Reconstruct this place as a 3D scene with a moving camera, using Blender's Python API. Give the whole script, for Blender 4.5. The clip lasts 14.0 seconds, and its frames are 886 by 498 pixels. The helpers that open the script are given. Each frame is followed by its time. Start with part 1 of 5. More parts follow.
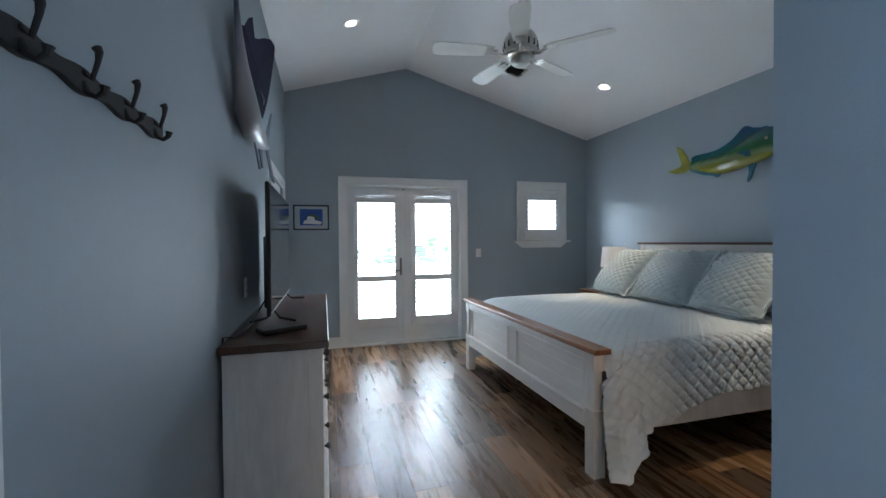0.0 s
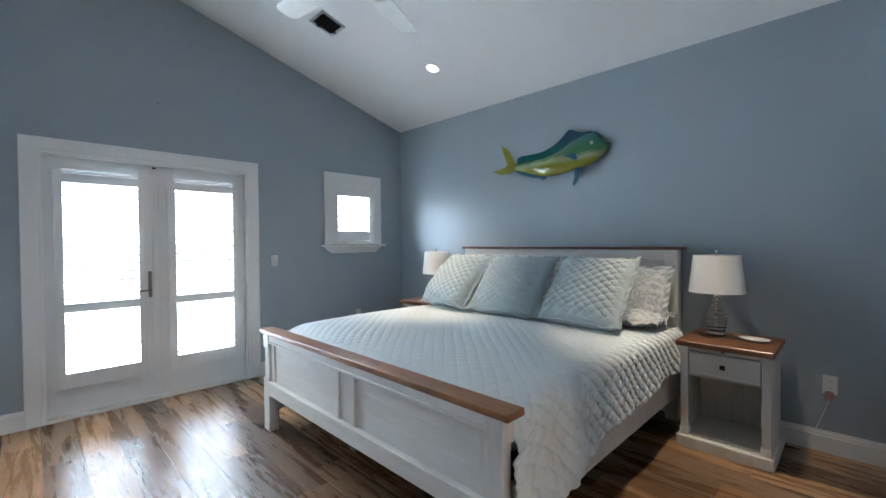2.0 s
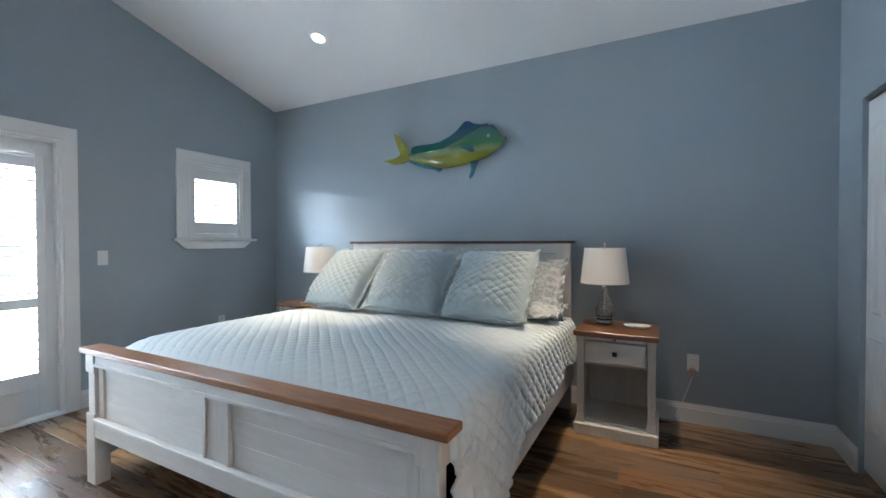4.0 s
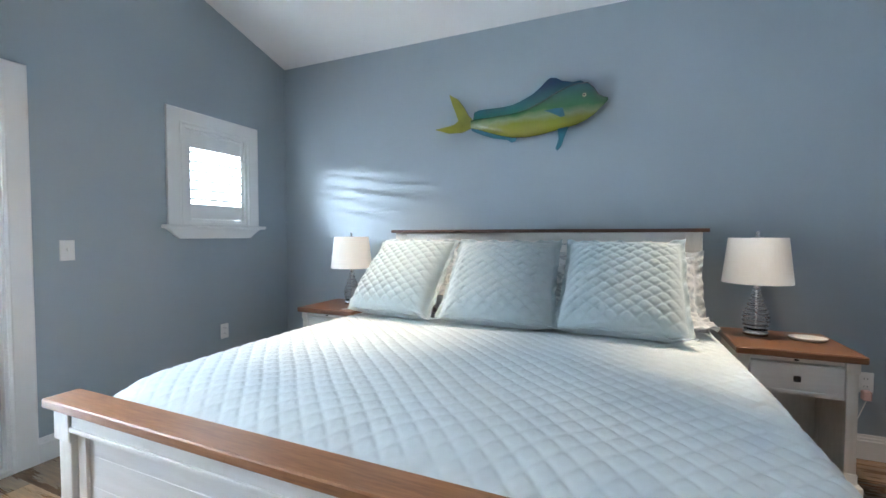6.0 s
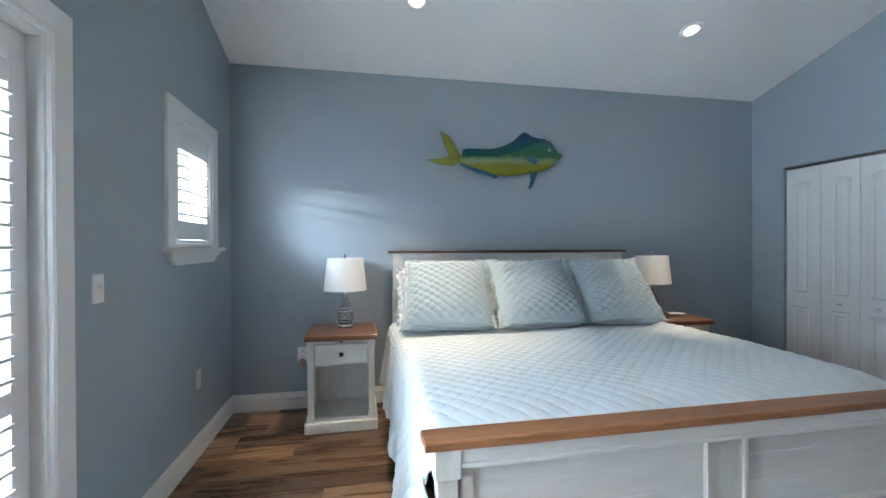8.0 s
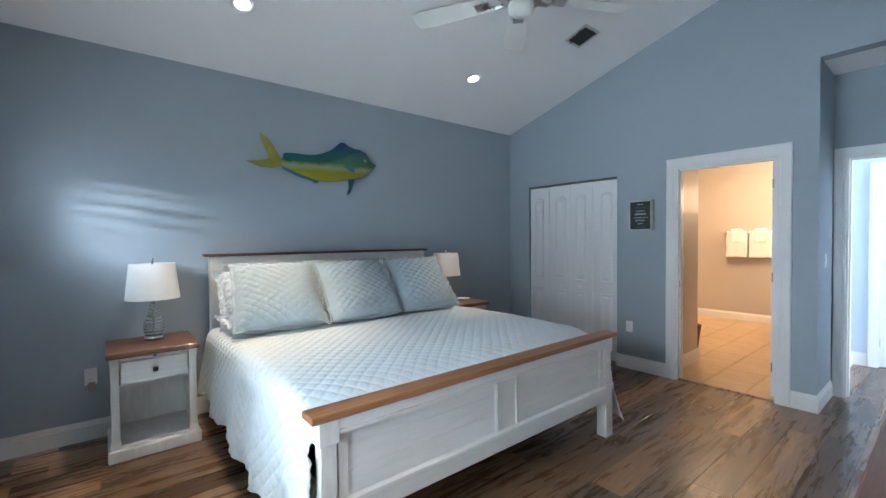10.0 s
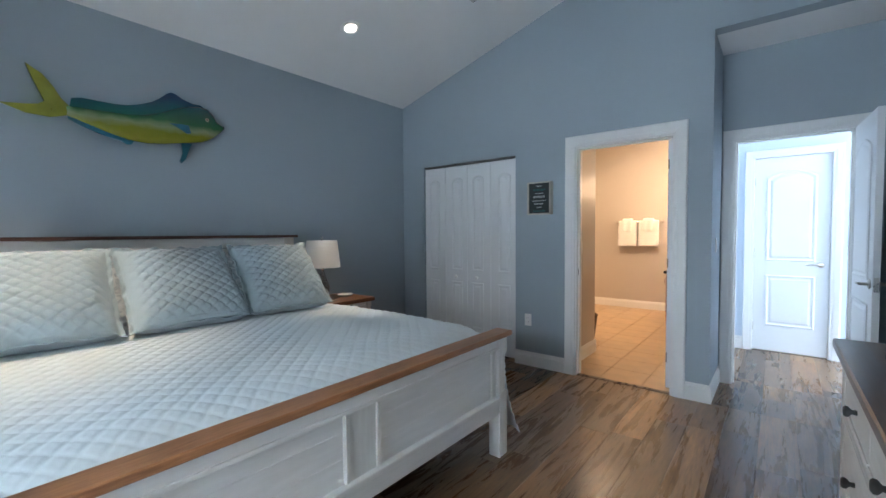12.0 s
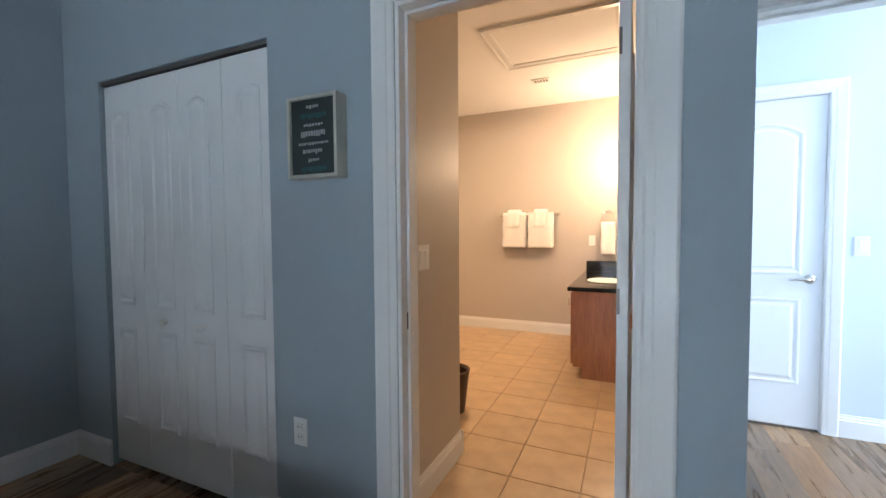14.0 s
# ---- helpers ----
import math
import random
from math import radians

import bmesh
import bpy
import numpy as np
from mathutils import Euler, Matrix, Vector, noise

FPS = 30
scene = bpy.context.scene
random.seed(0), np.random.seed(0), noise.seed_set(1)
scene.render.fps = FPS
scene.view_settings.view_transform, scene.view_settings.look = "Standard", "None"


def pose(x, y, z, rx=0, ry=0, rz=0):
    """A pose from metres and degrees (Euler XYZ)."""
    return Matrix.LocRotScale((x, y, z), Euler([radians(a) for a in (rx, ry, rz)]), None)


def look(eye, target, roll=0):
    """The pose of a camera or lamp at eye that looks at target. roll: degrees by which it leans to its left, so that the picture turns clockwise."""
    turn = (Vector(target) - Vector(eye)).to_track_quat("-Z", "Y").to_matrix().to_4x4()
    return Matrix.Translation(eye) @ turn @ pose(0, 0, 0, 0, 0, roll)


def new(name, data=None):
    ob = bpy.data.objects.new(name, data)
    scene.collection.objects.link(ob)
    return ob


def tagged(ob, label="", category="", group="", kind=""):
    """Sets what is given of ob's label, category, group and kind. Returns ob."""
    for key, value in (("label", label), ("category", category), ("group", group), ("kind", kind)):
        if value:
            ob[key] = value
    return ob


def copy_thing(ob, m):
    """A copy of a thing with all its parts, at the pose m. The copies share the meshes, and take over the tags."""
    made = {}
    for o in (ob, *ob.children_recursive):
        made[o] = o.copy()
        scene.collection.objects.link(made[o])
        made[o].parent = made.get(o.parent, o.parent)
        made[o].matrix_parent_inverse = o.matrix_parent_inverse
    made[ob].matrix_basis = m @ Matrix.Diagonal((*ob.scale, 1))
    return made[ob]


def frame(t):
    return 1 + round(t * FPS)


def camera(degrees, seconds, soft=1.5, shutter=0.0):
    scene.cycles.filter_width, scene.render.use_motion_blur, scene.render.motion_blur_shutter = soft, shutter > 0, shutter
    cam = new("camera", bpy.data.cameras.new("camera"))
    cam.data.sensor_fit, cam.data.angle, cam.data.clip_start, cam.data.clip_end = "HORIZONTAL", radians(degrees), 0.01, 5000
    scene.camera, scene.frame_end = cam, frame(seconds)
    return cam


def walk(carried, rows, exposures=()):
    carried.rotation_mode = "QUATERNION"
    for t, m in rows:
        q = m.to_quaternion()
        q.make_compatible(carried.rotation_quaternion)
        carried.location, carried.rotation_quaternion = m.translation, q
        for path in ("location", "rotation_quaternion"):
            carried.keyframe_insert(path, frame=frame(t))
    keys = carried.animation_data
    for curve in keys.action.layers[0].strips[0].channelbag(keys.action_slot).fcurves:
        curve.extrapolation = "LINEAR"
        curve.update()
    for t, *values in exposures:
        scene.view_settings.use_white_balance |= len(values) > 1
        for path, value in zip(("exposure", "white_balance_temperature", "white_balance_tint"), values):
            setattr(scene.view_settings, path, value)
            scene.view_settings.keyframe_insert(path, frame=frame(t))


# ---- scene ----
cam = camera(93.5, 14.0)
PATH = [
    (0, (0.803, 0.352, 1.312), (1.352, 2.277, 1.277), -0.5),
    (0.5, (0.868, 0.647, 1.32), (1.602, 2.503, 1.276), -0.5),
    (1, (0.946, 0.94, 1.325), (1.914, 2.69, 1.278), -0.6),
    (1.5, (1.015, 1.209, 1.319), (2.227, 2.799, 1.277), -0.4),
    (2, (1.008, 1.399, 1.332), (2.423, 2.812, 1.3), -0.5),
    (2.5, (0.983, 1.526, 1.326), (2.558, 2.758, 1.309), -0.4),
    (3, (0.957, 1.595, 1.329), (2.648, 2.662, 1.305), -0.6),
    (3.2, (0.99, 1.632, 1.305), (2.71, 2.652, 1.29), -0.4),
    (5.5, (1.364, 2.283, 1.259), (3.177, 3.125, 1.186), -0.2),
    (6, (1.492, 2.766, 1.246), (3.327, 3.558, 1.178), 0.0),
    (6.5, (1.568, 3.319, 1.222), (3.452, 3.988, 1.162), 0.4),
    (7, (1.464, 3.898, 1.257), (3.415, 4.335, 1.218), 0.5),
    (7.5, (1.229, 4.306, 1.273), (3.227, 4.392, 1.252), 0.3),
    (8, (0.95, 4.648, 1.318), (2.914, 4.271, 1.306), -0.2),
    (8.5, (0.777, 4.918, 1.377), (2.633, 4.175, 1.352), -0.4),
    (9, (0.7, 5.035, 1.392), (2.441, 4.051, 1.356), -0.5),
    (9.2, (0.695, 5.063, 1.402), (2.393, 4.007, 1.361), -0.5),
    (11.5, (0.84, 4.719, 1.307), (2.176, 3.232, 1.249), -0.5),
    (12, (0.988, 4.405, 1.292), (2.24, 2.847, 1.215), -0.4),
    (12.5, (1.18, 3.934, 1.283), (2.339, 2.306, 1.201), -0.4),
    (13, (1.35, 3.325, 1.259), (2.382, 1.614, 1.172), -0.4),
    (13.5, (1.522, 2.677, 1.27), (2.451, 0.908, 1.178), -0.4),
    (14, (1.647, 2.036, 1.255), (2.47, 0.215, 1.17), -0.4),
]
walk(cam, [(t, look(eye, target, roll)) for t, eye, target, roll in PATH], [(0, 0.02), (1.0, 0.50), (2.0, 0.60), (3, 0.52), (5.5, 1.05), (6.5, 1.08), (7.5, 0.78), (9, 0.50), (11.5, 0.37), (12.5, 0.20), (14, 0.17)])

# ---- world, sun and large lights ----
ROOF_Z, RIDGE_X, SLOPE = 3.545, 1.849, 0.2875
WX, EX, NY, SY = 0.365, 4.52, 5.68, 0.76
NOOK_X, NOOK_Y, NOOK_Z = 1.37, 0.17, 2.755
HALL_Y, BATH_Y = -1.2, -3.08


def roof(x):
    return ROOF_Z - SLOPE * abs(x - RIDGE_X)


world = bpy.data.worlds.new("world")
scene.world = world
world.use_nodes = True
wn = world.node_tree
sky = wn.nodes.new("ShaderNodeTexSky")
sky.sky_type, sky.sun_disc, sky.sun_elevation, sky.sun_rotation = "NISHITA", False, radians(55), radians(180)
wn.links.new(sky.outputs[0], wn.nodes["Background"].inputs[0])
wn.nodes["Background"].inputs[1].default_value = 0.12
sun = new("sun", bpy.data.lights.new("sun", "SUN"))
sun.data.energy, sun.data.angle, sun.data.color = 3.0, radians(0.5), (1, 0.95, 0.88)
sun.matrix_world = look((0, -5, 8), (0, 0, 0.9))


def lamp(name, kind, energy, color, at, to=None, size=0.1, size_y=None, angle=120):
    data = bpy.data.lights.new(name, kind)
    data.energy, data.color = energy, color
    if kind == "AREA":
        data.shape, data.size, data.size_y = "RECTANGLE", size, size_y or size
    else:
        data.shadow_soft_size = size
    if kind == "SPOT":
        data.spot_size, data.spot_blend = radians(angle), 1.0
    ob = new(name, data)
    ob.matrix_world = look(at, to) if to else Matrix.Translation(at)
    return ob


DAY = (0.70, 0.845, 1.0)
WARM = (1.0, 0.69, 0.43)
LEFT = lamp("daylight_door_left", "AREA", 30, DAY, (1.445, 5.86, 1.05), (1.445, 0, 1.05), 0.56, 1.8)
RIGHT = lamp("daylight_door_right", "AREA", 30, DAY, (2.19, 5.86, 1.05), (2.19, 0, 1.05), 0.56, 1.8)
lamp("sky_above_patio", "AREA", 720, DAY, (1.83, 7.7, 2.9), (1.83, 4.2, 0.2), 2.2, 0.9)
lamp("patio_bounce", "AREA", 170, DAY, (1.83, 6.75, 0.0), (1.83, 4.6, 2.3), 1.9, 0.9)
lamp("daylight_window", "AREA", 4.5, DAY, (3.80, 5.80, 1.68), (3.80, 0, 1.5), 0.50, 0.6)
# unseen bluish lamp added to brighten the hall
lamp("hall_fill", "AREA", 150, (0.74, 0.87, 1.0), (-2.3, -0.45, 1.5), (0.8, -1.0, 1.2), 0.9, 1.9)
# added unseen lamp that throws streaks through the louvres of the small window
lamp("streak_lamp", "AREA", 105, (0.80, 0.90, 1.0), (2.3, 7.50, 2.12), (3.80, 5.71, 1.69), 0.8, 0.04)
CANS = [(3.775, 2.135, 125, 48), (3.775, 4.283, 165, 60), (1.067, 4.283, 110, 56)]
for cx, cy, watts, cone in CANS:
    lamp("downlight_lamp", "SPOT", watts, (1.0, 0.81, 0.60), (cx, cy, roof(cx) - 0.02), (cx, cy, 0), 0.05, angle=cone)
lamp("vanity_lamp", "POINT", 55, WARM, (1.72, -2.55, 2.02), size=0.08)

# added out of view, without a fixture, to brighten the bathroom
lamp("bath_fill", "AREA", 42, WARM, (3.1, -1.6, 2.70), (3.1, -1.6, 0), 0.4)

# leaves of the garden dim parts of the daylight that comes through each door
for leafy, low, high in ((RIGHT, 0.75, 1.55), (LEFT, 1.0, 1.3)):
    leafy.data.use_nodes = True
    n, l = leafy.data.node_tree.nodes, leafy.data.node_tree.links
    em, geo, no, ramp = n["Emission"], n.new("ShaderNodeNewGeometry"), n.new("ShaderNodeTexNoise"), n.new("ShaderNodeValToRGB")
    sep, mr, mu = n.new("ShaderNodeSeparateXYZ"), n.new("ShaderNodeMapRange"), n.new("ShaderNodeMath")
    no.inputs["Scale"].default_value, no.inputs["Detail"].default_value = 7, 8
    l.new(geo.outputs["Position"], no.inputs["Vector"])
    l.new(geo.outputs["Position"], sep.inputs[0])
    mid = (low + high) / 2
    sub, ab = n.new("ShaderNodeMath"), n.new("ShaderNodeMath")
    sub.operation, ab.operation, sub.inputs[1].default_value = "SUBTRACT", "ABSOLUTE", mid
    l.new(sep.outputs["Z"], sub.inputs[0])
    l.new(sub.outputs[0], ab.inputs[0])
    mr.inputs["From Min"].default_value, mr.inputs["From Max"].default_value = 0.1, (high - low) / 2
    mr.inputs["To Min"].default_value, mr.inputs["To Max"].default_value = 0.09, -0.12
    l.new(ab.outputs[0], mr.inputs["Value"])
    mu.operation = "ADD"
    l.new(no.outputs["Fac"], mu.inputs[0])
    l.new(mr.outputs[0], mu.inputs[1])
    ramp.color_ramp.elements[0].position, ramp.color_ramp.elements[0].color = 0.53, (1, 1, 1, 1)
    ramp.color_ramp.elements[1].position, ramp.color_ramp.elements[1].color = 0.61, (0.035, 0.075, 0.040, 1)
    l.new(mu.outputs[0], ramp.inputs["Fac"])
    l.new(ramp.outputs[0], em.inputs["Color"])

# ---- materials ----


def material(name, color, rough=0.6, metal=0.0, vary=0.06, grain=8.0, bump=0.0, bump_scale=120.0, random_tint=0.0, coat=0.0, sheen=0.0):
    m = bpy.data.materials.new(name)
    m.use_nodes = True
    n, l = m.node_tree.nodes, m.node_tree.links
    b = n["Principled BSDF"]
    b.inputs["Roughness"].default_value, b.inputs["Metallic"].default_value = rough, metal
    b.inputs["Coat Weight"].default_value = coat
    b.inputs["Sheen Weight"].default_value = sheen
    co = n.new("ShaderNodeTexCoord")
    big = n.new("ShaderNodeTexNoise")
    big.inputs["Scale"].default_value, big.inputs["Detail"].default_value = grain, 6
    l.new(co.outputs["Object"], big.inputs["Vector"])
    ramp = n.new("ShaderNodeMapRange")
    ramp.inputs["To Min"].default_value, ramp.inputs["To Max"].default_value = 1 - vary, 1 + vary
    l.new(big.outputs["Fac"], ramp.inputs["Value"])
    mul = n.new("ShaderNodeMix")
    mul.data_type, mul.blend_type = "RGBA", "MULTIPLY"
    mul.inputs["Factor"].default_value = 1
    mul.inputs["A"].default_value = (*color, 1)
    l.new(ramp.outputs[0], mul.inputs["B"])
    out = mul.outputs["Result"]
    if random_tint:
        info = n.new("ShaderNodeObjectInfo")
        r2 = n.new("ShaderNodeMapRange")
        r2.inputs["To Min"].default_value, r2.inputs["To Max"].default_value = 1 - random_tint, 1 + random_tint
        l.new(info.outputs["Random"], r2.inputs["Value"])
        m2 = n.new("ShaderNodeMix")
        m2.data_type, m2.blend_type = "RGBA", "MULTIPLY"
        m2.inputs["Factor"].default_value = 1
        l.new(out, m2.inputs["A"])
        l.new(r2.outputs[0], m2.inputs["B"])
        out = m2.outputs["Result"]
    l.new(out, b.inputs["Base Color"])
    rr = n.new("ShaderNodeMapRange")
    rr.inputs["To Min"].default_value, rr.inputs["To Max"].default_value = max(0.02, rough - 0.05), min(1, rough + 0.05)
    l.new(big.outputs["Fac"], rr.inputs["Value"])
    l.new(rr.outputs[0], b.inputs["Roughness"])
    if bump:
        fine = n.new("ShaderNodeTexNoise")
        fine.inputs["Scale"].default_value, fine.inputs["Detail"].default_value = bump_scale, 3
        l.new(co.outputs["Object"], fine.inputs["Vector"])
        bm_ = n.new("ShaderNodeBump")
        bm_.inputs["Strength"].default_value, bm_.inputs["Distance"].default_value = bump, 0.002
        l.new(fine.outputs["Fac"], bm_.inputs["Height"])
        l.new(bm_.outputs[0], b.inputs["Normal"])
    return m


def wood(name, dark, light, axis=1, rough=0.45, stretch=14.0, scale=5.0, per_object=False, random_amount=0.35, soft=False, bump=0.25, palette=None):
    """Wood with its grain along one axis of the object (0 x, 1 y, 2 z)."""
    m = bpy.data.materials.new(name)
    m.use_nodes = True
    n, l = m.node_tree.nodes, m.node_tree.links
    b = n["Principled BSDF"]
    co = n.new("ShaderNodeTexCoord")
    mp = n.new("ShaderNodeMapping")
    sc = [stretch] * 3
    sc[axis] = 1.0
    mp.inputs["Scale"].default_value = sc
    l.new(co.outputs["Object"], mp.inputs["Vector"])
    vec = mp.outputs[0]
    info = n.new("ShaderNodeObjectInfo")
    if per_object:
        add = n.new("ShaderNodeVectorMath")
        add.operation = "MULTIPLY_ADD"
        add.inputs[1].default_value = (37, 19, 53)
        l.new(info.outputs["Random"], add.inputs[0])
        l.new(vec, add.inputs[2])
        vec = add.outputs[0]
    n1 = n.new("ShaderNodeTexNoise")
    n1.inputs["Scale"].default_value, n1.inputs["Detail"].default_value, n1.inputs["Distortion"].default_value = scale * 0.35, 7, 0.6
    n1.inputs["Roughness"].default_value = 0.68
    l.new(vec, n1.inputs["Vector"])
    n2 = n.new("ShaderNodeTexNoise")
    n2.inputs["Scale"].default_value, n2.inputs["Detail"].default_value = scale * 2.2, 5
    l.new(vec, n2.inputs["Vector"])
    mix = n.new("ShaderNodeMath")
    mix.operation = "MULTIPLY_ADD"
    mix.inputs[1].default_value = 0.35
    l.new(n2.outputs["Fac"], mix.inputs[0])
    s2 = n.new("ShaderNodeMath")
    s2.operation = "MULTIPLY"
    s2.inputs[1].default_value = 0.72
    l.new(n1.outputs["Fac"], s2.inputs[0])
    l.new(s2.outputs[0], mix.inputs[2])
    cr = n.new("ShaderNodeValToRGB")
    cr.color_ramp.elements[0].position, cr.color_ramp.elements[1].position = (0.31, 0.72) if soft else (0.36, 0.68)
    cr.color_ramp.elements[0].color, cr.color_ramp.elements[1].color = (*dark, 1), (*light, 1)
    l.new(mix.outputs[0], cr.inputs["Fac"])
    out = cr.outputs[0]
    if palette:
        pr = n.new("ShaderNodeValToRGB")
        pr.color_ramp.interpolation = "CONSTANT"
        while len(pr.color_ramp.elements) < len(palette):
            pr.color_ramp.elements.new(0.5)
        for i, c in enumerate(palette):
            pr.color_ramp.elements[i].position = i / len(palette)
            pr.color_ramp.elements[i].color = (*c, 1)
        l.new(info.outputs["Random"], pr.inputs["Fac"])
        mm = n.new("ShaderNodeMix")
        mm.data_type, mm.blend_type = "RGBA", "MULTIPLY"
        mm.inputs["Factor"].default_value = 1
        l.new(out, mm.inputs["A"])
        l.new(pr.outputs[0], mm.inputs["B"])
        out = mm.outputs["Result"]
    l.new(out, b.inputs["Base Color"])
    rr = n.new("ShaderNodeMapRange")
    rr.inputs["To Min"].default_value, rr.inputs["To Max"].default_value = rough - 0.08, rough + 0.1
    l.new(n1.outputs["Fac"], rr.inputs["Value"])
    l.new(rr.outputs[0], b.inputs["Roughness"])
    bp = n.new("ShaderNodeBump")
    bp.inputs["Strength"].default_value, bp.inputs["Distance"].default_value = bump, 0.001
    l.new(mix.outputs[0], bp.inputs["Height"])
    l.new(bp.outputs[0], b.inputs["Normal"])
    return m


def glow(name, color, strength):
    m = bpy.data.materials.new(name)
    m.use_nodes = True
    b = m.node_tree.nodes["Principled BSDF"]
    b.inputs["Base Color"].default_value = (0, 0, 0, 1)
    b.inputs["Emission Color"].default_value = (*color, 1)
    b.inputs["Emission Strength"].default_value = strength
    return m


def glassy(name, color=(1, 1, 1), rough=0.02):
    m = bpy.data.materials.new(name)
    m.use_nodes = True
    b = m.node_tree.nodes["Principled BSDF"]
    b.inputs["Base Color"].default_value = (*color, 1)
    b.inputs["Roughness"].default_value = rough
    b.inputs["Transmission Weight"].default_value = 1
    b.inputs["IOR"].default_value = 1.45
    return m


M_WALL = material("blue_grey_paint", (0.335, 0.393, 0.440), 0.62, vary=0.03, grain=1.2, bump=0.25, bump_scale=260)
M_HALLWALL = material("pale_hall_paint", (0.60, 0.67, 0.75), 0.6, vary=0.02, grain=1.2, bump=0.2, bump_scale=260)
M_BATHWALL = material("beige_paint", (0.50, 0.45, 0.40), 0.45, vary=0.03, grain=1.2, bump=0.25, bump_scale=260)
M_CEIL = material("ceiling_paint", (0.87, 0.87, 0.87), 0.75, vary=0.02, grain=1.5, bump=0.4, bump_scale=160)
M_TRIM = material("white_gloss_trim", (0.78, 0.78, 0.77), 0.3, vary=0.02, grain=3)
M_DOOR = material("white_door_paint", (0.78, 0.79, 0.80), 0.38, vary=0.02, grain=3)
M_CLOSET = material("closet_door_paint", (0.74, 0.75, 0.76), 0.45, vary=0.02, grain=3)
M_SHUT = material("shutter_white", (0.76, 0.76, 0.76), 0.35, vary=0.02)
M_FRENCH = material("french_door_paint", (0.75, 0.76, 0.76), 0.4, vary=0.02)
M_PLANK = wood("vinyl_plank", (0.045, 0.030, 0.021), (0.34, 0.222, 0.135), 1, 0.27, 11, 4.0, True, bump=0.015, soft=True,
               palette=[(1, 0.92, 0.82), (0.45, 0.42, 0.42), (0.75, 0.70, 0.66), (1.5, 1.32, 1.05), (0.55, 0.48, 0.44), (1.1, 0.88, 0.68), (0.38, 0.35, 0.34), (0.85, 0.82, 0.80), (0.62, 0.52, 0.44), (1.45, 1.28, 1.05)])
M_SUBFLOOR = material("floor_joint", (0.03, 0.022, 0.018), 0.7)
M_GROUT = material("tile_grout", (0.40, 0.275, 0.170), 0.8)
M_TILE = material("tan_tile", (0.46, 0.32, 0.19), 0.32, vary=0.34, grain=7, bump=0.15, bump_scale=40, random_tint=0.06)
M_OAK = wood("brown_stained_top", (0.19, 0.075, 0.03), (0.38, 0.17, 0.075), 1, 0.38, 12, 6)
M_DARKTOP = wood("dark_stained_top", (0.045, 0.022, 0.014), (0.11, 0.055, 0.033), 1, 0.3, 12, 5)
M_STANDTOP = wood("nightstand_top_wood", (0.085, 0.036, 0.018), (0.22, 0.10, 0.048), 1, 0.3, 12, 6)
M_HBCAP = wood("headboard_cap_wood", (0.06, 0.03, 0.02), (0.13, 0.065, 0.045), 1, 0.4, 12, 6)
M_WHITEWOOD = wood("distressed_white_wood", (0.60, 0.58, 0.54), (0.76, 0.75, 0.72), 2, 0.5, 6, 3, bump=0.35)
M_WHITEBOARD = wood("distressed_white_board", (0.69, 0.68, 0.65), (0.80, 0.79, 0.77), 1, 0.5, 8, 3, bump=0.18)
M_BRONZE = material("dark_bronze", (0.014, 0.012, 0.011), 0.6, 0.0, vary=0.3, grain=40, bump=0.3)
M_NICKEL = material("brushed_nickel", (0.62, 0.60, 0.57), 0.28, 1.0, vary=0.05)
M_SATIN = material("dark_satin_nickel", (0.20, 0.19, 0.18), 0.4, 0.7)
M_CHROME = material("chrome", (0.8, 0.8, 0.8), 0.12, 1.0)
M_PLASTIC = material("white_plastic", (0.78, 0.78, 0.76), 0.35)
M_BLACK = material("black_plastic", (0.012, 0.012, 0.013), 0.3)
M_SCREEN = material("dark_screen", (0.006, 0.007, 0.009), 0.09, vary=0.0)
M_SHADE = material("white_linen_shade", (0.80, 0.80, 0.79), 0.85, vary=0.02, grain=60, bump=0.3, bump_scale=500)
M_LAMPGLASS = glassy("clear_lamp_glass", (0.93, 0.95, 0.96), 0.03)
M_PANE = glassy("window_glass", (0.98, 1, 0.99), 0.0)
M_FAN = material("fan_white", (0.70, 0.70, 0.66), 0.4)
M_VENTDARK = material("vent_shadow", (0.03, 0.03, 0.035), 0.8)
M_CAN = glow("downlight_lens", (1.0, 0.94, 0.84), 9)
M_MATTRESS = material("mattress_fabric", (0.7, 0.7, 0.68), 0.9)
M_UNDER = material("box_spring_dark", (0.03, 0.03, 0.03), 0.9)


def quilt_material(name, color, tint):
    m = material(name, color, 0.85, vary=0.07, grain=22, bump=0.5, bump_scale=380, sheen=0.25)
    n, l = m.node_tree.nodes, m.node_tree.links
    b = n["Principled BSDF"]
    src = b.inputs["Base Color"].links[0].from_socket
    co = n.new("ShaderNodeTexCoord")
    t = n.new("ShaderNodeTexNoise")
    t.inputs["Scale"].default_value, t.inputs["Detail"].default_value = 2.2, 3
    l.new(co.outputs["Object"], t.inputs["Vector"])
    mm = n.new("ShaderNodeMix")
    mm.data_type = "RGBA"
    mm.inputs["B"].default_value = (*tint, 1)
    r = n.new("ShaderNodeMapRange")
    r.inputs["From Min"].default_value, r.inputs["From Max"].default_value, r.inputs["To Max"].default_value = 0.4, 0.7, 0.5
    l.new(t.outputs["Fac"], r.inputs["Value"])
    l.new(r.outputs[0], mm.inputs["Factor"])
    l.new(src, mm.inputs["A"])
    l.new(mm.outputs["Result"], b.inputs["Base Color"])
    return m


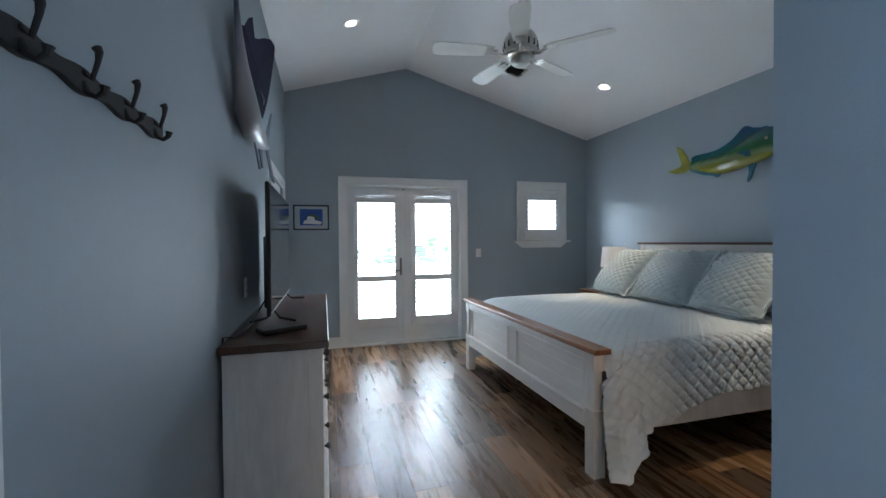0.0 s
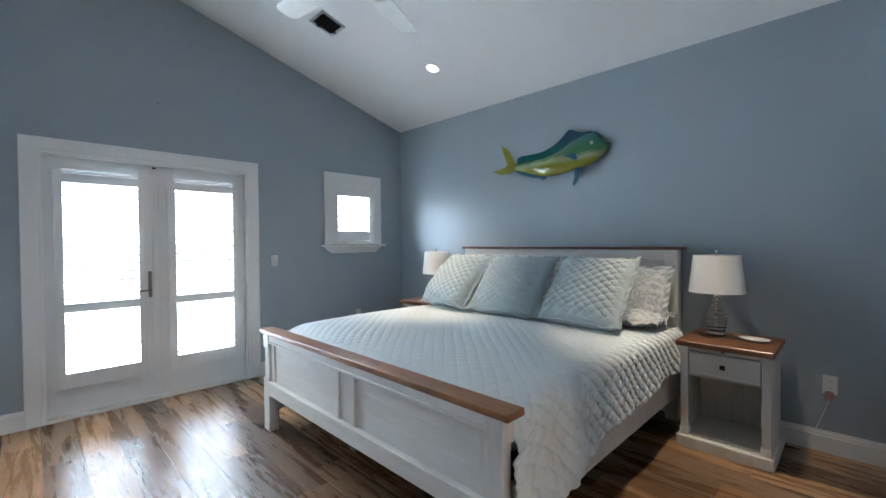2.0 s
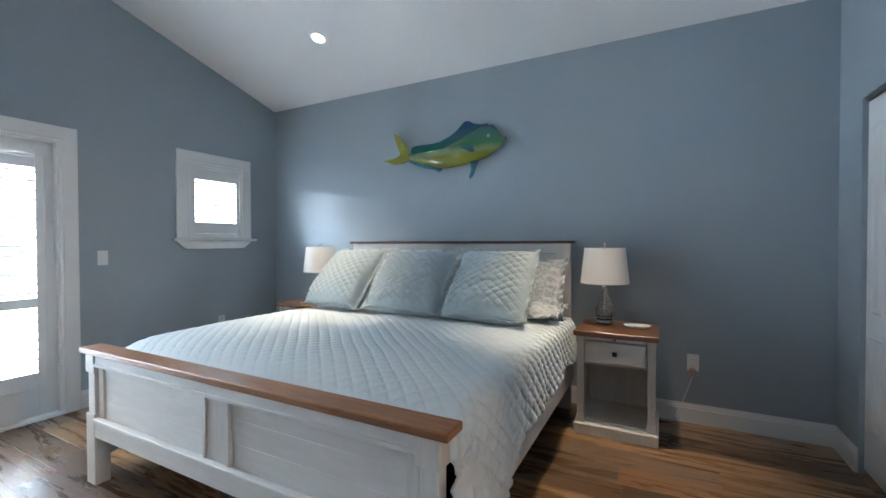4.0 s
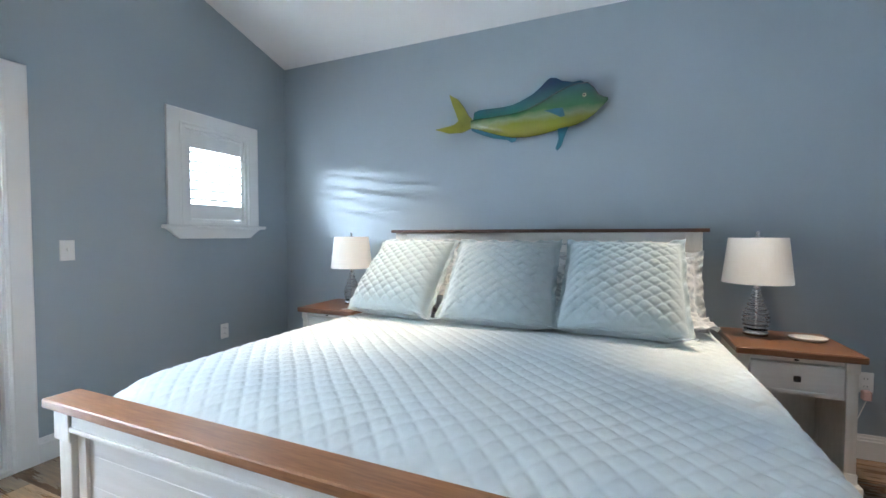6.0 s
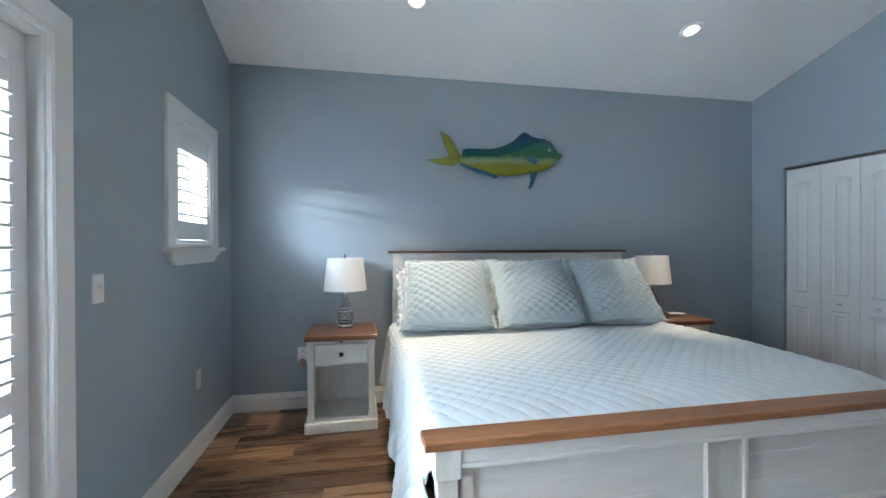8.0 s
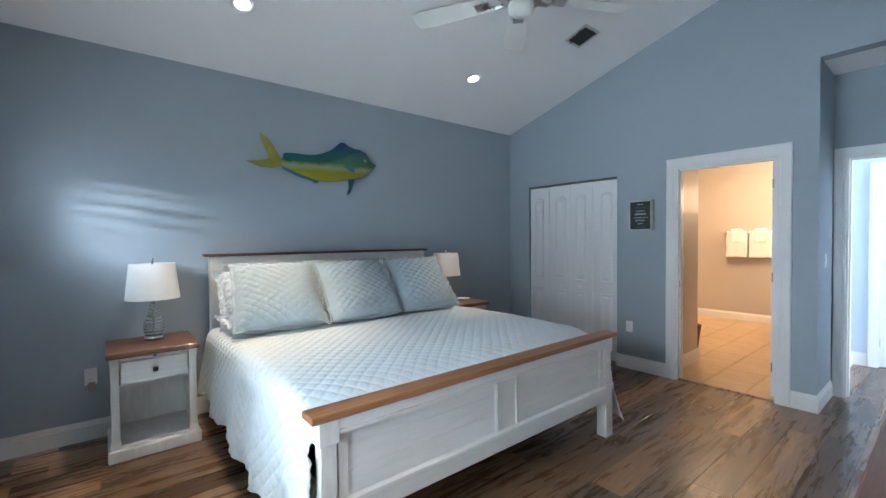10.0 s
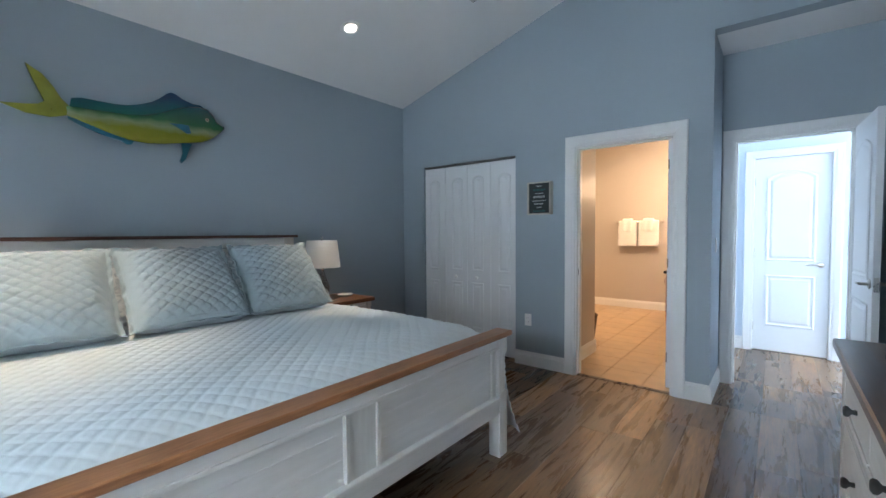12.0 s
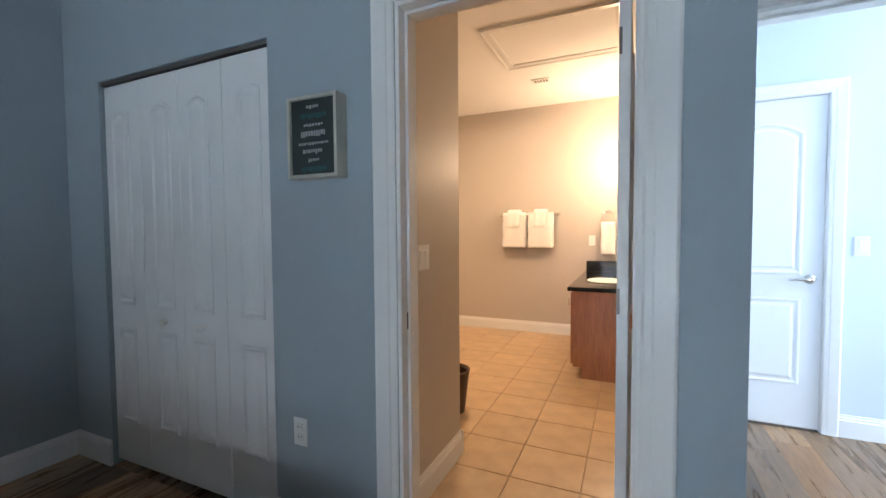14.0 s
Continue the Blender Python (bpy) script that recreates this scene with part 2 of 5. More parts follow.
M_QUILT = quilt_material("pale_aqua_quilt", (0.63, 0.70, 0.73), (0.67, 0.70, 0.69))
# the shams get less light than the quilt; that shade is in their colour
M_PILLOW = quilt_material("pale_aqua_sham_shaded", (0.38, 0.46, 0.495), (0.43, 0.485, 0.49))

# ---- mesh helpers ----


def link_mesh(name, bm, mat, parent=None, label="", kind="", smooth=False):
    me = bpy.data.meshes.new(name)
    bmesh.ops.recalc_face_normals(bm, faces=bm.faces)
    if smooth:
        for f in bm.faces:
            f.smooth = True
    bm.to_mesh(me)
    bm.free()
    for mm in (mat if isinstance(mat, (list, tuple)) else [mat]):
        me.materials.append(mm)
    ob = new(name, me)
    if parent:
        ob.parent = parent
    return tagged(ob, label, kind=kind)


def part(name, bm, mat, parent, label="", smooth=False):
    return link_mesh(name, bm, mat, parent, label, smooth=smooth)


def thing(name, label, category, group="", at=(0, 0, 0)):
    ob = new(name)
    ob.empty_display_size = 0.1
    ob.location = at
    return tagged(ob, label, category, group)


def add_box(bm, x0, x1, y0, y1, z0, z1, bevel=0.0, mat=0):
    v = [bm.verts.new(p) for p in ((x0, y0, z0), (x1, y0, z0), (x1, y1, z0), (x0, y1, z0), (x0, y0, z1), (x1, y0, z1), (x1, y1, z1), (x0, y1, z1))]
    fs = [bm.faces.new([v[i] for i in q]) for q in ((0, 3, 2, 1), (4, 5, 6, 7), (0, 1, 5, 4), (1, 2, 6, 5), (2, 3, 7, 6), (3, 0, 4, 7))]
    for f in fs:
        f.material_index = mat
    if bevel:
        edges = {e for f in fs for e in f.edges}
        bmesh.ops.bevel(bm, geom=list(edges), offset=bevel, segments=1, affect="EDGES", profile=0.5)
    return bm


def box(x0, x1, y0, y1, z0, z1, bevel=0.0):
    return add_box(bmesh.new(), x0, x1, y0, y1, z0, z1, bevel)


def boxes(*rows, bevel=0.0):
    bm = bmesh.new()
    for r in rows:
        add_box(bm, *r, bevel=bevel)
    return bm


def lathe(profile, steps=32, at=(0, 0, 0), caps=True):
    """A turned body from (radius, z) rows."""
    bm = bmesh.new()
    rings = []
    for r, z in profile:
        rings.append([bm.verts.new((at[0] + r * math.cos(2 * math.pi * i / steps), at[1] + r * math.sin(2 * math.pi * i / steps), at[2] + z)) for i in range(steps)])
    for a, b in zip(rings, rings[1:]):
        for i in range(steps):
            bm.faces.new((a[i], a[(i + 1) % steps], b[(i + 1) % steps], b[i]))
    if caps:
        bm.faces.new(rings[0][::-1])
        bm.faces.new(rings[-1])
    return bm


def tube(path, radius, steps=8, bm=None):
    """A round bar along a path."""
    bm = bm or bmesh.new()
    pts = [Vector(p) for p in path]
    rings = []
    for i, p in enumerate(pts):
        d = (pts[min(i + 1, len(pts) - 1)] - pts[max(i - 1, 0)]).normalized()
        a = d.orthogonal().normalized() if i == 0 else (rings[-1][1] - d * rings[-1][1].dot(d)).normalized()
        c = d.cross(a)
        r = radius[i] if isinstance(radius, (list, tuple)) else radius
        ring = [bm.verts.new(p + a * r * math.cos(2 * math.pi * k / steps) + c * r * math.sin(2 * math.pi * k / steps)) for k in range(steps)]
        rings.append((ring, a))
    for (r1, _), (r2, _) in zip(rings, rings[1:]):
        for k in range(steps):
            bm.faces.new((r1[k], r1[(k + 1) % steps], r2[(k + 1) % steps], r2[k]))
    bm.faces.new(rings[0][0][::-1])
    bm.faces.new(rings[-1][0])
    return bm


def sweep(path, normal, profile, bm=None):
    """A moulding: profile rows (sideways, outwards) swept along a path that lies in a plane with that normal, mitred at its corners."""
    bm = bm or bmesh.new()
    n = Vector(normal)
    pts = [Vector(p) for p in path]
    rings = []
    for i, p in enumerate(pts):
        ds = []
        if i > 0:
            ds.append((p - pts[i - 1]).normalized())
        if i < len(pts) - 1:
            ds.append((pts[i + 1] - p).normalized())
        sides = [d.cross(n) for d in ds]
        s = sum(sides, Vector()) / len(sides)
        s = s / max(s.length_squared, 1e-6)
        rings.append([bm.verts.new(p + s * a + n * b) for a, b in profile])
    for r1, r2 in zip(rings, rings[1:]):
        for k in range(len(profile)):
            k2 = (k + 1) % len(profile)
            bm.faces.new((r1[k], r1[k2], r2[k2], r2[k]))
    bm.faces.new(rings[0][::-1])
    bm.faces.new(rings[-1])
    return bm


BASE_PROFILE = [(0, 0), (0, 0.016), (0.102, 0.016), (0.107, 0.011), (0.118, 0.011), (0.122, 0.007), (0.136, 0.005), (0.136, 0)]
CASE_PROFILE = [(0, 0), (0, 0.011), (0.008, 0.014), (0.026, 0.0145), (0.032, 0.017), (0.060, 0.0185), (0.082, 0.020), (0.089, 0.017), (0.092, 0.012), (0.092, 0)]
FLAT_CASE = [(0, 0), (0, 0.016), (0.012, 0.020), (0.020, 0.017), (0.100, 0.019), (0.107, 0.016), (0.107, 0)]


def baseboard(path, normal_out):
    """A skirting along the floor; its height is the sideways axis of the profile."""
    up = (Vector(path[1]) - Vector(path[0])).cross(Vector(normal_out)).z
    bm = sweep(path if up > 0 else path[::-1], normal_out, BASE_PROFILE)
    return link_mesh("baseboard", bm, M_TRIM, kind="structure", label="white moulded baseboard along the foot of the wall", smooth=False)


def wall(name, axis, at, thick, u0, u1, top, holes, mat, z0=0.0):
    """A wall across one axis ('x' or 'y'), from at to at + thick, with rectangular holes (u0, u1, z0, z1) through it."""
    bm = bmesh.new()
    cuts = sorted({u0, u1, *[h[0] for h in holes], *[h[1] for h in holes], *([RIDGE_X] if axis == "y" and top is roof and u0 < RIDGE_X < u1 else [])})
    cuts = [c for c in cuts if u0 <= c <= u1]
    for a, b in zip(cuts, cuts[1:]):
        spans, z = [], z0
        for h in sorted((h for h in holes if h[0] <= a and h[1] >= b), key=lambda h: h[2]):
            if h[2] > z:
                spans.append((z, z, h[2], h[2]))
            z = h[3]
        ta, tb = (top(a), top(b)) if callable(top) else (top, top)
        spans.append((z, z, ta, tb))
        for za, zb, zc, zd in spans:
            ring = [(a, za), (b, zb), (b, zd), (a, zc)]
            if axis == "y":
                f = [bm.verts.new((u, at, z)) for u, z in ring], [bm.verts.new((u, at + thick, z)) for u, z in ring]
            else:
                f = [bm.verts.new((at, u, z)) for u, z in ring], [bm.verts.new((at + thick, u, z)) for u, z in ring]
            bm.faces.new(f[0])
            bm.faces.new(f[1][::-1])
            for i in range(4):
                j = (i + 1) % 4
                bm.faces.new((f[0][i], f[1][i], f[1][j], f[0][j]))
    return link_mesh(name, bm, mat, kind="structure")


def outline(w, h, arch, n=10):
    """A panel's outline, with its top arched by that much."""
    pts = [(0, 0), (w, 0), (w, h - arch)]
    if arch:
        for i in range(1, n):
            t = i / n
            pts.append((w - w * t, h - arch + arch * math.sin(math.pi * t) ** 0.8))
    pts.append((0, h - arch))
    return pts


def raised_panel(bm, x, z, w, h, y, out, arch=0.0):
    """A moulded panel on a door's face at y; out is -1 or 1, the way that the face looks."""
    base = outline(w, h, arch)
    cx, cz = w / 2, h / 2
    rings = []
    for inset, lift in ((0, 0.0005), (0.004, 0.007), (0.014, 0.008), (0.022, 0.001), (0.034, 0.001), (0.050, 0.007)):
        fx, fz = (w / 2 - inset) / (w / 2), (h / 2 - inset) / (h / 2)
        rings.append([bm.verts.new((x + cx + (px - cx) * fx, y + out * lift, z + cz + (pz - cz) * fz)) for px, pz in base])
    k = len(base)
    for a, b in zip(rings, rings[1:]):
        for i in range(k):
            bm.faces.new((a[i], a[(i + 1) % k], b[(i + 1) % k], b[i]))
    bm.faces.new(rings[-1])


def lever(parent, x, y, z, out, side, mat=M_NICKEL):
    """A lever handle on a face at y."""
    bm = lathe([(0.031, 0), (0.031, 0.006), (0.024, 0.010), (0.011, 0.012), (0.011, 0.045)], 20)
    bmesh.ops.rotate(bm, verts=bm.verts, cent=(0, 0, 0), matrix=Matrix.Rotation(radians(90 if out < 0 else -90), 3, "X"))
    bmesh.ops.translate(bm, verts=bm.verts, vec=(x, y, z))
    tube([(x, y + out * 0.045, z), (x + side * 0.03, y + out * 0.052, z), (x + side * 0.08, y + out * 0.05, z - 0.002), (x + side * 0.115, y + out * 0.046, z - 0.004)], [0.010, 0.009, 0.008, 0.007], 8, bm)
    return part("door_handle", bm, mat, parent, "brushed nickel lever handle", True)

# ---- the room ----
T = 0.12
wall("wall_north", "y", NY, 0.15, WX - T, EX + T, roof, [(1.085, 2.56, 0.0, 2.03), (3.515, 4.065, 1.32, 2.04)], M_WALL)
wall("wall_east", "x", EX, T, SY - T, NY, lambda u: roof(EX), [], M_WALL)
wall("wall_south", "y", SY - T, T, NOOK_X, EX, roof, [(1.620, 2.40, 0.0, 2.045), (3.0, 4.195, 0.0, 2.045)], M_WALL)
wall("wall_south_head", "y", SY - T, T, WX - T, NOOK_X, roof, [], M_WALL, z0=NOOK_Z)
wall("wall_west", "x", WX - T, T, NOOK_Y, NY, lambda u: roof(WX), [(4.22, 5.32, 0.0, 1.93)], M_WALL)
wall("wall_nook", "x", NOOK_X, T, NOOK_Y, SY - T, NOOK_Z, [], M_WALL)
wall("wall_entry", "y", NOOK_Y - T, T, WX - T, NOOK_X + T, NOOK_Z, [(0.555, 1.285, 0.0, 2.045)], M_WALL)

bm = bmesh.new()
for xa, xb in ((WX - T, RIDGE_X), (RIDGE_X, EX + T)):
    vs = [bm.verts.new(p) for p in ((xa, SY - T, roof(xa)), (xb, SY - T, roof(xb)), (xb, NY + 0.15, roof(xb)), (xa, NY + 0.15, roof(xa)))]
    up = [bm.verts.new(v.co + Vector((0, 0, 0.15))) for v in vs]
    bm.faces.new(vs[::-1])
    bm.faces.new(up)
    for i in range(4):
        bm.faces.new((vs[i], vs[(i + 1) % 4], up[(i + 1) % 4], up[i]))
link_mesh("ceiling", bm, M_CEIL, kind="structure")
link_mesh("ceiling_nook", box(WX - T, NOOK_X, NOOK_Y - T, SY - T, NOOK_Z, NOOK_Z + 0.1), M_CEIL, kind="structure")

# hall
wall("wall_hall_south", "y", HALL_Y - T, T, -2.6, 1.6, 2.75, [(0.578, 1.192, 0.0, 2.06)], M_HALLWALL)
wall("wall_hall_east", "x", 1.40, 0.1, HALL_Y, NOOK_Y - T, 2.75, [], M_HALLWALL)
wall("wall_hall_north", "y", NOOK_Y - T - 0.06, 0.056, -2.6, WX - T - 0.004, 2.75, [], M_HALLWALL)
bm = box(WX - T, 0.545, NOOK_Y - T - 0.006, NOOK_Y - T - 0.002, 0, 2.75)
add_box(bm, 1.295, 1.40, NOOK_Y - T - 0.006, NOOK_Y - T - 0.002, 0, 2.75)
add_box(bm, 0.545, 1.295, NOOK_Y - T - 0.006, NOOK_Y - T - 0.002, 2.06, 2.75)
link_mesh("wall_hall_lining", bm, M_HALLWALL, kind="structure")
wall("wall_hall_end", "x", -2.6, 0.1, HALL_Y, NOOK_Y - T - 0.06, 2.75, [(-1.0, -0.1, 0.6, 2.1)], M_HALLWALL)
link_mesh("ceiling_hall", box(-2.6, 1.5, HALL_Y - T, NOOK_Y - T, 2.75, 2.85), M_CEIL, kind="structure")

# bathroom
BX0, BX1 = 1.50, 4.4
wall("wall_bath_back", "y", BATH_Y - T, T, BX0, BX1, 2.75, [], M_BATHWALL)
wall("wall_bath_west", "x", BX0 - 0.1, 0.1, BATH_Y - T, HALL_Y - T - 0.004, 2.75, [], M_BATHWALL)
link_mesh("wall_bath_west_lining", box(BX0, BX0 + 0.006, HALL_Y - T - 0.004, SY - T, 0, 2.75), M_BATHWALL, kind="structure")
wall("wall_bath_east", "x", BX1, 0.1, BATH_Y - T, SY - T, 2.75, [], M_BATHWALL)
wall("wall_bath_wing", "x", 2.515, 0.11, -0.10, SY - T - 0.006, 2.75, [], M_BATHWALL)
bm = box(BX0 + 0.006, 1.615, SY - T - 0.006, SY - T - 0.002, 0, 2.75)
add_box(bm, 2.405, 2.515, SY - T - 0.006, SY - T - 0.002, 0, 2.75)
add_box(bm, 1.615, 2.405, SY - T - 0.006, SY - T - 0.002, 2.06, 2.75)
add_box(bm, 2.625, 2.90, SY - T - 0.006, SY - T - 0.002, 0, 2.75)
link_mesh("wall_bath_lining", bm, M_BATHWALL, kind="structure")
wall("wall_bath_closet", "x", 2.85, 0.09, 0.05, SY - T, 2.75, [], M_BATHWALL)
wall("wall_closet_back", "y", -0.05, 0.10, 2.85, BX1, 2.75, [], M_BATHWALL)
link_mesh("ceiling_bath", box(BX0 - 0.1, BX1 + 0.1, BATH_Y - T, SY - T - 0.002, 2.75, 2.85), M_CEIL, kind="structure")
# closed places behind the closet doors
bm = boxes((WX - T - 0.6, WX - T, 4.12, 4.22, 0, 2.3), (WX - T - 0.6, WX - T, 5.32, 5.42, 0, 2.3), (WX - T - 0.7, WX - T - 0.6, 4.12, 5.42, 0, 2.3), (WX - T - 0.6, WX - T, 4.22, 5.32, 2.2, 2.3))
link_mesh("wall_closet", bm, M_CEIL, kind="structure")


def door_leaf(name, w, h, t, parent_label, category, arch=0.07, hinge=None, handle=0.0, mat=M_DOOR, panels=None, both=True):
    """A door: a slab from x 0 to w with its middle at y 0, moulded panels on its faces."""
    d = thing(name, parent_label, category)
    part("slab", box(0, w, -t / 2, t / 2, 0.0, h, 0.002), mat, d)
    panels = panels or [(0.105, 0.27, w - 0.21, 0.54, 0.0), (0.105, 0.96, w - 0.21, h - 1.10, arch)]
    for px, pz, pw, ph, a in panels:
        for out in ((-1, 1) if both else (-1,)):
            bm = bmesh.new()
            raised_panel(bm, px, pz, pw, ph, out * t / 2, out, a)
            part("panel", bm, mat, d)
    return d


# closet doors in the south wall
closet = thing("closet_doors", "white bifold closet doors with arched raised panels, closed", "closet door")
lw = (4.190 - 3.005) / 4
for i in range(4):
    x0 = 3.005 + i * lw
    leaf = part("door_leaf", box(x0 + 0.0015, x0 + lw - 0.0015, SY - 0.055, SY - 0.022, 0.03, 2.02, 0.002), M_CLOSET, closet)
    ax = x0 + (lw - 0.15) / 2 + (0.012 if i % 2 else -0.012)
    for pz, ph, a in ((0.26, 0.50, 0.0), (0.88, 1.01, 0.03)):
        bm = bmesh.new()
        raised_panel(bm, ax, pz, 0.15, ph, SY - 0.022, 1, a)
        part("panel", bm, M_CLOSET, leaf)
    if i in (1, 2):
        bm = lathe([(0.006, 0), (0.006, 0.012), (0.017, 0.022), (0.014, 0.032), (0.0, 0.034)], 14, caps=False)
        bmesh.ops.rotate(bm, verts=bm.verts, cent=(0, 0, 0), matrix=Matrix.Rotation(radians(-90), 3, "X"))
        bmesh.ops.translate(bm, verts=bm.verts, vec=(ax + 0.075, SY - 0.022, 0.815))
        part("knob", bm, M_PLASTIC, leaf, "small white round knob", True)
part("track", box(3.002, 4.193, SY - 0.075, SY - 0.012, 2.027, 2.044), M_SATIN, closet, "metal sliding track")
link_mesh("closet_jamb_wall", boxes((2.97, 3.0, SY - T - 0.004, SY - T - 0.003, 0, 2.1)), M_CEIL, kind="structure")

# closet behind the television
wc = thing("closet_doors", "white closet doors behind the television, closed", "closet door")
for i in range(2):
    part("door_leaf", box(WX - 0.06, WX - 0.025, 4.223 + i * 0.548, 4.223 + (i + 1) * 0.548 - 0.003, 0.02, 1.925, 0.002), M_DOOR, wc)
link_mesh("trim_closet", sweep([(WX, 5.32, 0), (WX, 5.32, 1.93), (WX, 4.22, 1.93), (WX, 4.22, 0)], (1, 0, 0), CASE_PROFILE), M_TRIM, kind="structure")


def opening_trim(name, x0, x1, z, y, out, profile):
    """Casing round an opening in a wall across y, on the face that looks to out."""
    path = [(x0, y, 0), (x0, y, z), (x1, y, z), (x1, y, 0)]
    n = (0, out, 0)
    if out > 0:
        path = path[::-1]
    path = path[::-1]
    prof = profile
    bm = sweep(path, n, [(a, b) for a, b in prof])
    return link_mesh(name, bm, M_TRIM, kind="structure")


def jamb(name, x0, x1, z, y0, y1, mat=M_TRIM):
    bm = boxes((x0 - 0.004, x0 + 0.014, y0, y1, 0, z), (x1 - 0.014, x1 + 0.004, y0, y1, 0, z), (x0 + 0.014, x1 - 0.014, y0, y1, z - 0.014, z + 0.004))
    ym = (y0 + y1) / 2
    add_box(bm, x0 + 0.014, x0 + 0.022, ym - 0.02, ym + 0.02, 0, z - 0.014)
    add_box(bm, x1 - 0.025, x1 - 0.014, ym - 0.02, ym + 0.02, 0, z - 0.014)
    add_box(bm, x0 + 0.025, x1 - 0.025, ym - 0.02, ym + 0.02, z - 0.025, z - 0.014)
    return link_mesh(name, bm, mat, kind="structure")


opening_trim("trim_bath_door", 1.620, 2.40, 2.045, SY, 1, CASE_PROFILE)
jamb("jamb_bath_door", 1.620, 2.40, 2.045, SY - T - 0.006, SY + 0.001)
opening_trim("trim_entry_door", 0.555, 1.285, 2.045, NOOK_Y, 1, [(a * 0.85, b) for a, b in CASE_PROFILE])
jamb("jamb_entry_door", 0.555, 1.285, 2.045, NOOK_Y - T - 0.006, NOOK_Y + 0.001)
opening_trim("trim_hall_door", 0.578, 1.192, 2.06, HALL_Y, 1, [(a * 0.9, b) for a, b in CASE_PROFILE])
opening_trim("trim_french_door", 1.085, 2.56, 2.03, NY, -1, FLAT_CASE)
jamb("jamb_french_door", 1.085, 2.56, 2.03, NY - 0.001, NY + 0.14)

# doors that stand in their openings
link_mesh("jamb_hall_door", boxes((0.570, 0.581, HALL_Y - T, HALL_Y, 0, 2.058), (1.191, 1.20, HALL_Y - T, HALL_Y, 0, 2.058), (0.581, 1.191, HALL_Y - T, HALL_Y - 0.05, 2.03, 2.058), (0.581, 1.191, HALL_Y - 0.05, HALL_Y, 2.0575, 2.0615),
                                  (0.581, 0.595, HALL_Y - T, HALL_Y - 0.05, 0, 2.03), (1.177, 1.191, HALL_Y - T, HALL_Y - 0.05, 0, 2.03)), M_TRIM, kind="structure")
d = door_leaf("hall_door", 0.607, 2.043, 0.035, "closed white two-panel arched door with a nickel lever handle", "door")
d.location = (0.5825, HALL_Y - 0.03, 0.012)
d.rotation_euler = (0, 0, 0)
lever(d, 0.065, 0.0175, 0.935, 1, 1)
for hz in (0.25, 1.05, 1.80):
    part("hinge", box(0.597, 0.606, 0.017, 0.029, hz - 0.045, hz + 0.045, 0.002), M_NICKEL, d)

d = door_leaf("entry_door", 0.70, 2.02, 0.035, "open white two-panel arched bedroom door with a nickel lever handle", "door")
d.matrix_world = Matrix.Translation((0.548, 0.10, 0.012)) @ Matrix.Rotation(radians(92.5), 4, "Z")
lever(d, 0.64, -0.0175, 0.945, -1, -1)
lever(d, 0.64, 0.0175, 0.945, 1, -1)
part("latch_plate", box(0.699, 0.702, -0.012, 0.012, 0.90, 0.99), M_NICKEL, d)

d = door_leaf("bathroom_door", 0.70, 2.02, 0.035, "open white bathroom door seen edge on", "door", both=False)
d.matrix_world = Matrix.Translation((1.6700, 0.630, 0.012)) @ Matrix.Rotation(radians(-90.5), 4, "Z")
for hz in (0.25, 1.02, 1.82):
    part("hinge", boxes((-0.003, 0.001, 0.008, 0.0172, hz - 0.040, hz + 0.040)), M_SATIN, d)

# french doors
fr = thing("french_doors", "pale grey-white glazed french doors with louvred shutters, closed", "french door")
FY = NY + 0.045


def slat_mesh(w, depth, thick, tilt):
    bm = bmesh.new()
    h, d = thick / 2, depth / 2
    ring = [Matrix.Rotation(radians(tilt), 3, "X") @ Vector((0, y, z)) for y, z in
            ((-d, -h * 0.8), (-d + 0.003, -h), (d * 0.4, -h * 0.9), (d, -h * 0.3), (d, h * 0.3), (d * 0.4, h * 0.9), (-d + 0.003, h), (-d, h * 0.8))]
    a = [bm.verts.new(p) for p in ring]
    b = [bm.verts.new(p + Vector((w, 0, 0))) for p in ring]
    for i in range(8):
        bm.faces.new((a[i], a[(i + 1) % 8], b[(i + 1) % 8], b[i]))
    bm.faces.new(a[::-1])
    bm.faces.new(b)
    return bm


def shutter(parent, x0, x1, z0, z1, gx0, gx1, bays, y, slats, depth=0.058, tilt=-9, low_gap=False):
    """A louvred shutter: a frame round its bays (z0, z1), with slats."""
    rows = [(x0, gx0, y - 0.028, y, z0, z1), (gx1, x1, y - 0.028, y, z0, z1)]
    zs = [z0] + [v for b in bays for v in b] + [z1]
    rails = list(zip(zs[0::2], zs[1::2]))
    for i, (a, b) in enumerate(rails):
        # a narrow gap between the shutter panel and its frame lets the daylight through
        if i == len(rails) - 1:
            rows += [(gx0, gx1, y - 0.027, y - 0.001, a, b - 0.0222), (gx0, gx1, y - 0.027, y - 0.001, b - 0.020, b)]
        elif i == 0 and low_gap:
            rows += [(gx0, gx1, y - 0.027, y - 0.001, a, a + 0.020), (gx0, gx1, y - 0.027, y - 0.001, a + 0.0222, b)]
        else:
            rows.append((gx0, gx1, y - 0.027, y - 0.001, a, b))
    sh = part("shutter", boxes(*rows, bevel=0.002), M_SHUT, parent, "white plantation shutter with open louvres")
    me = None
    for (a, b), n in zip(bays, slats):
        for i in range(n):
            z = a + (b - a) * (i + 0.5) / n
            if me is None:
                s = part("slat", slat_mesh(gx1 - gx0 - 0.004, depth, 0.013, tilt), M_SHUT, sh)
                me = s.data
            else:
                s = new("slat", me)
                s.parent = sh
            s.location = (gx0 + 0.002, y - 0.014, z)
    return sh


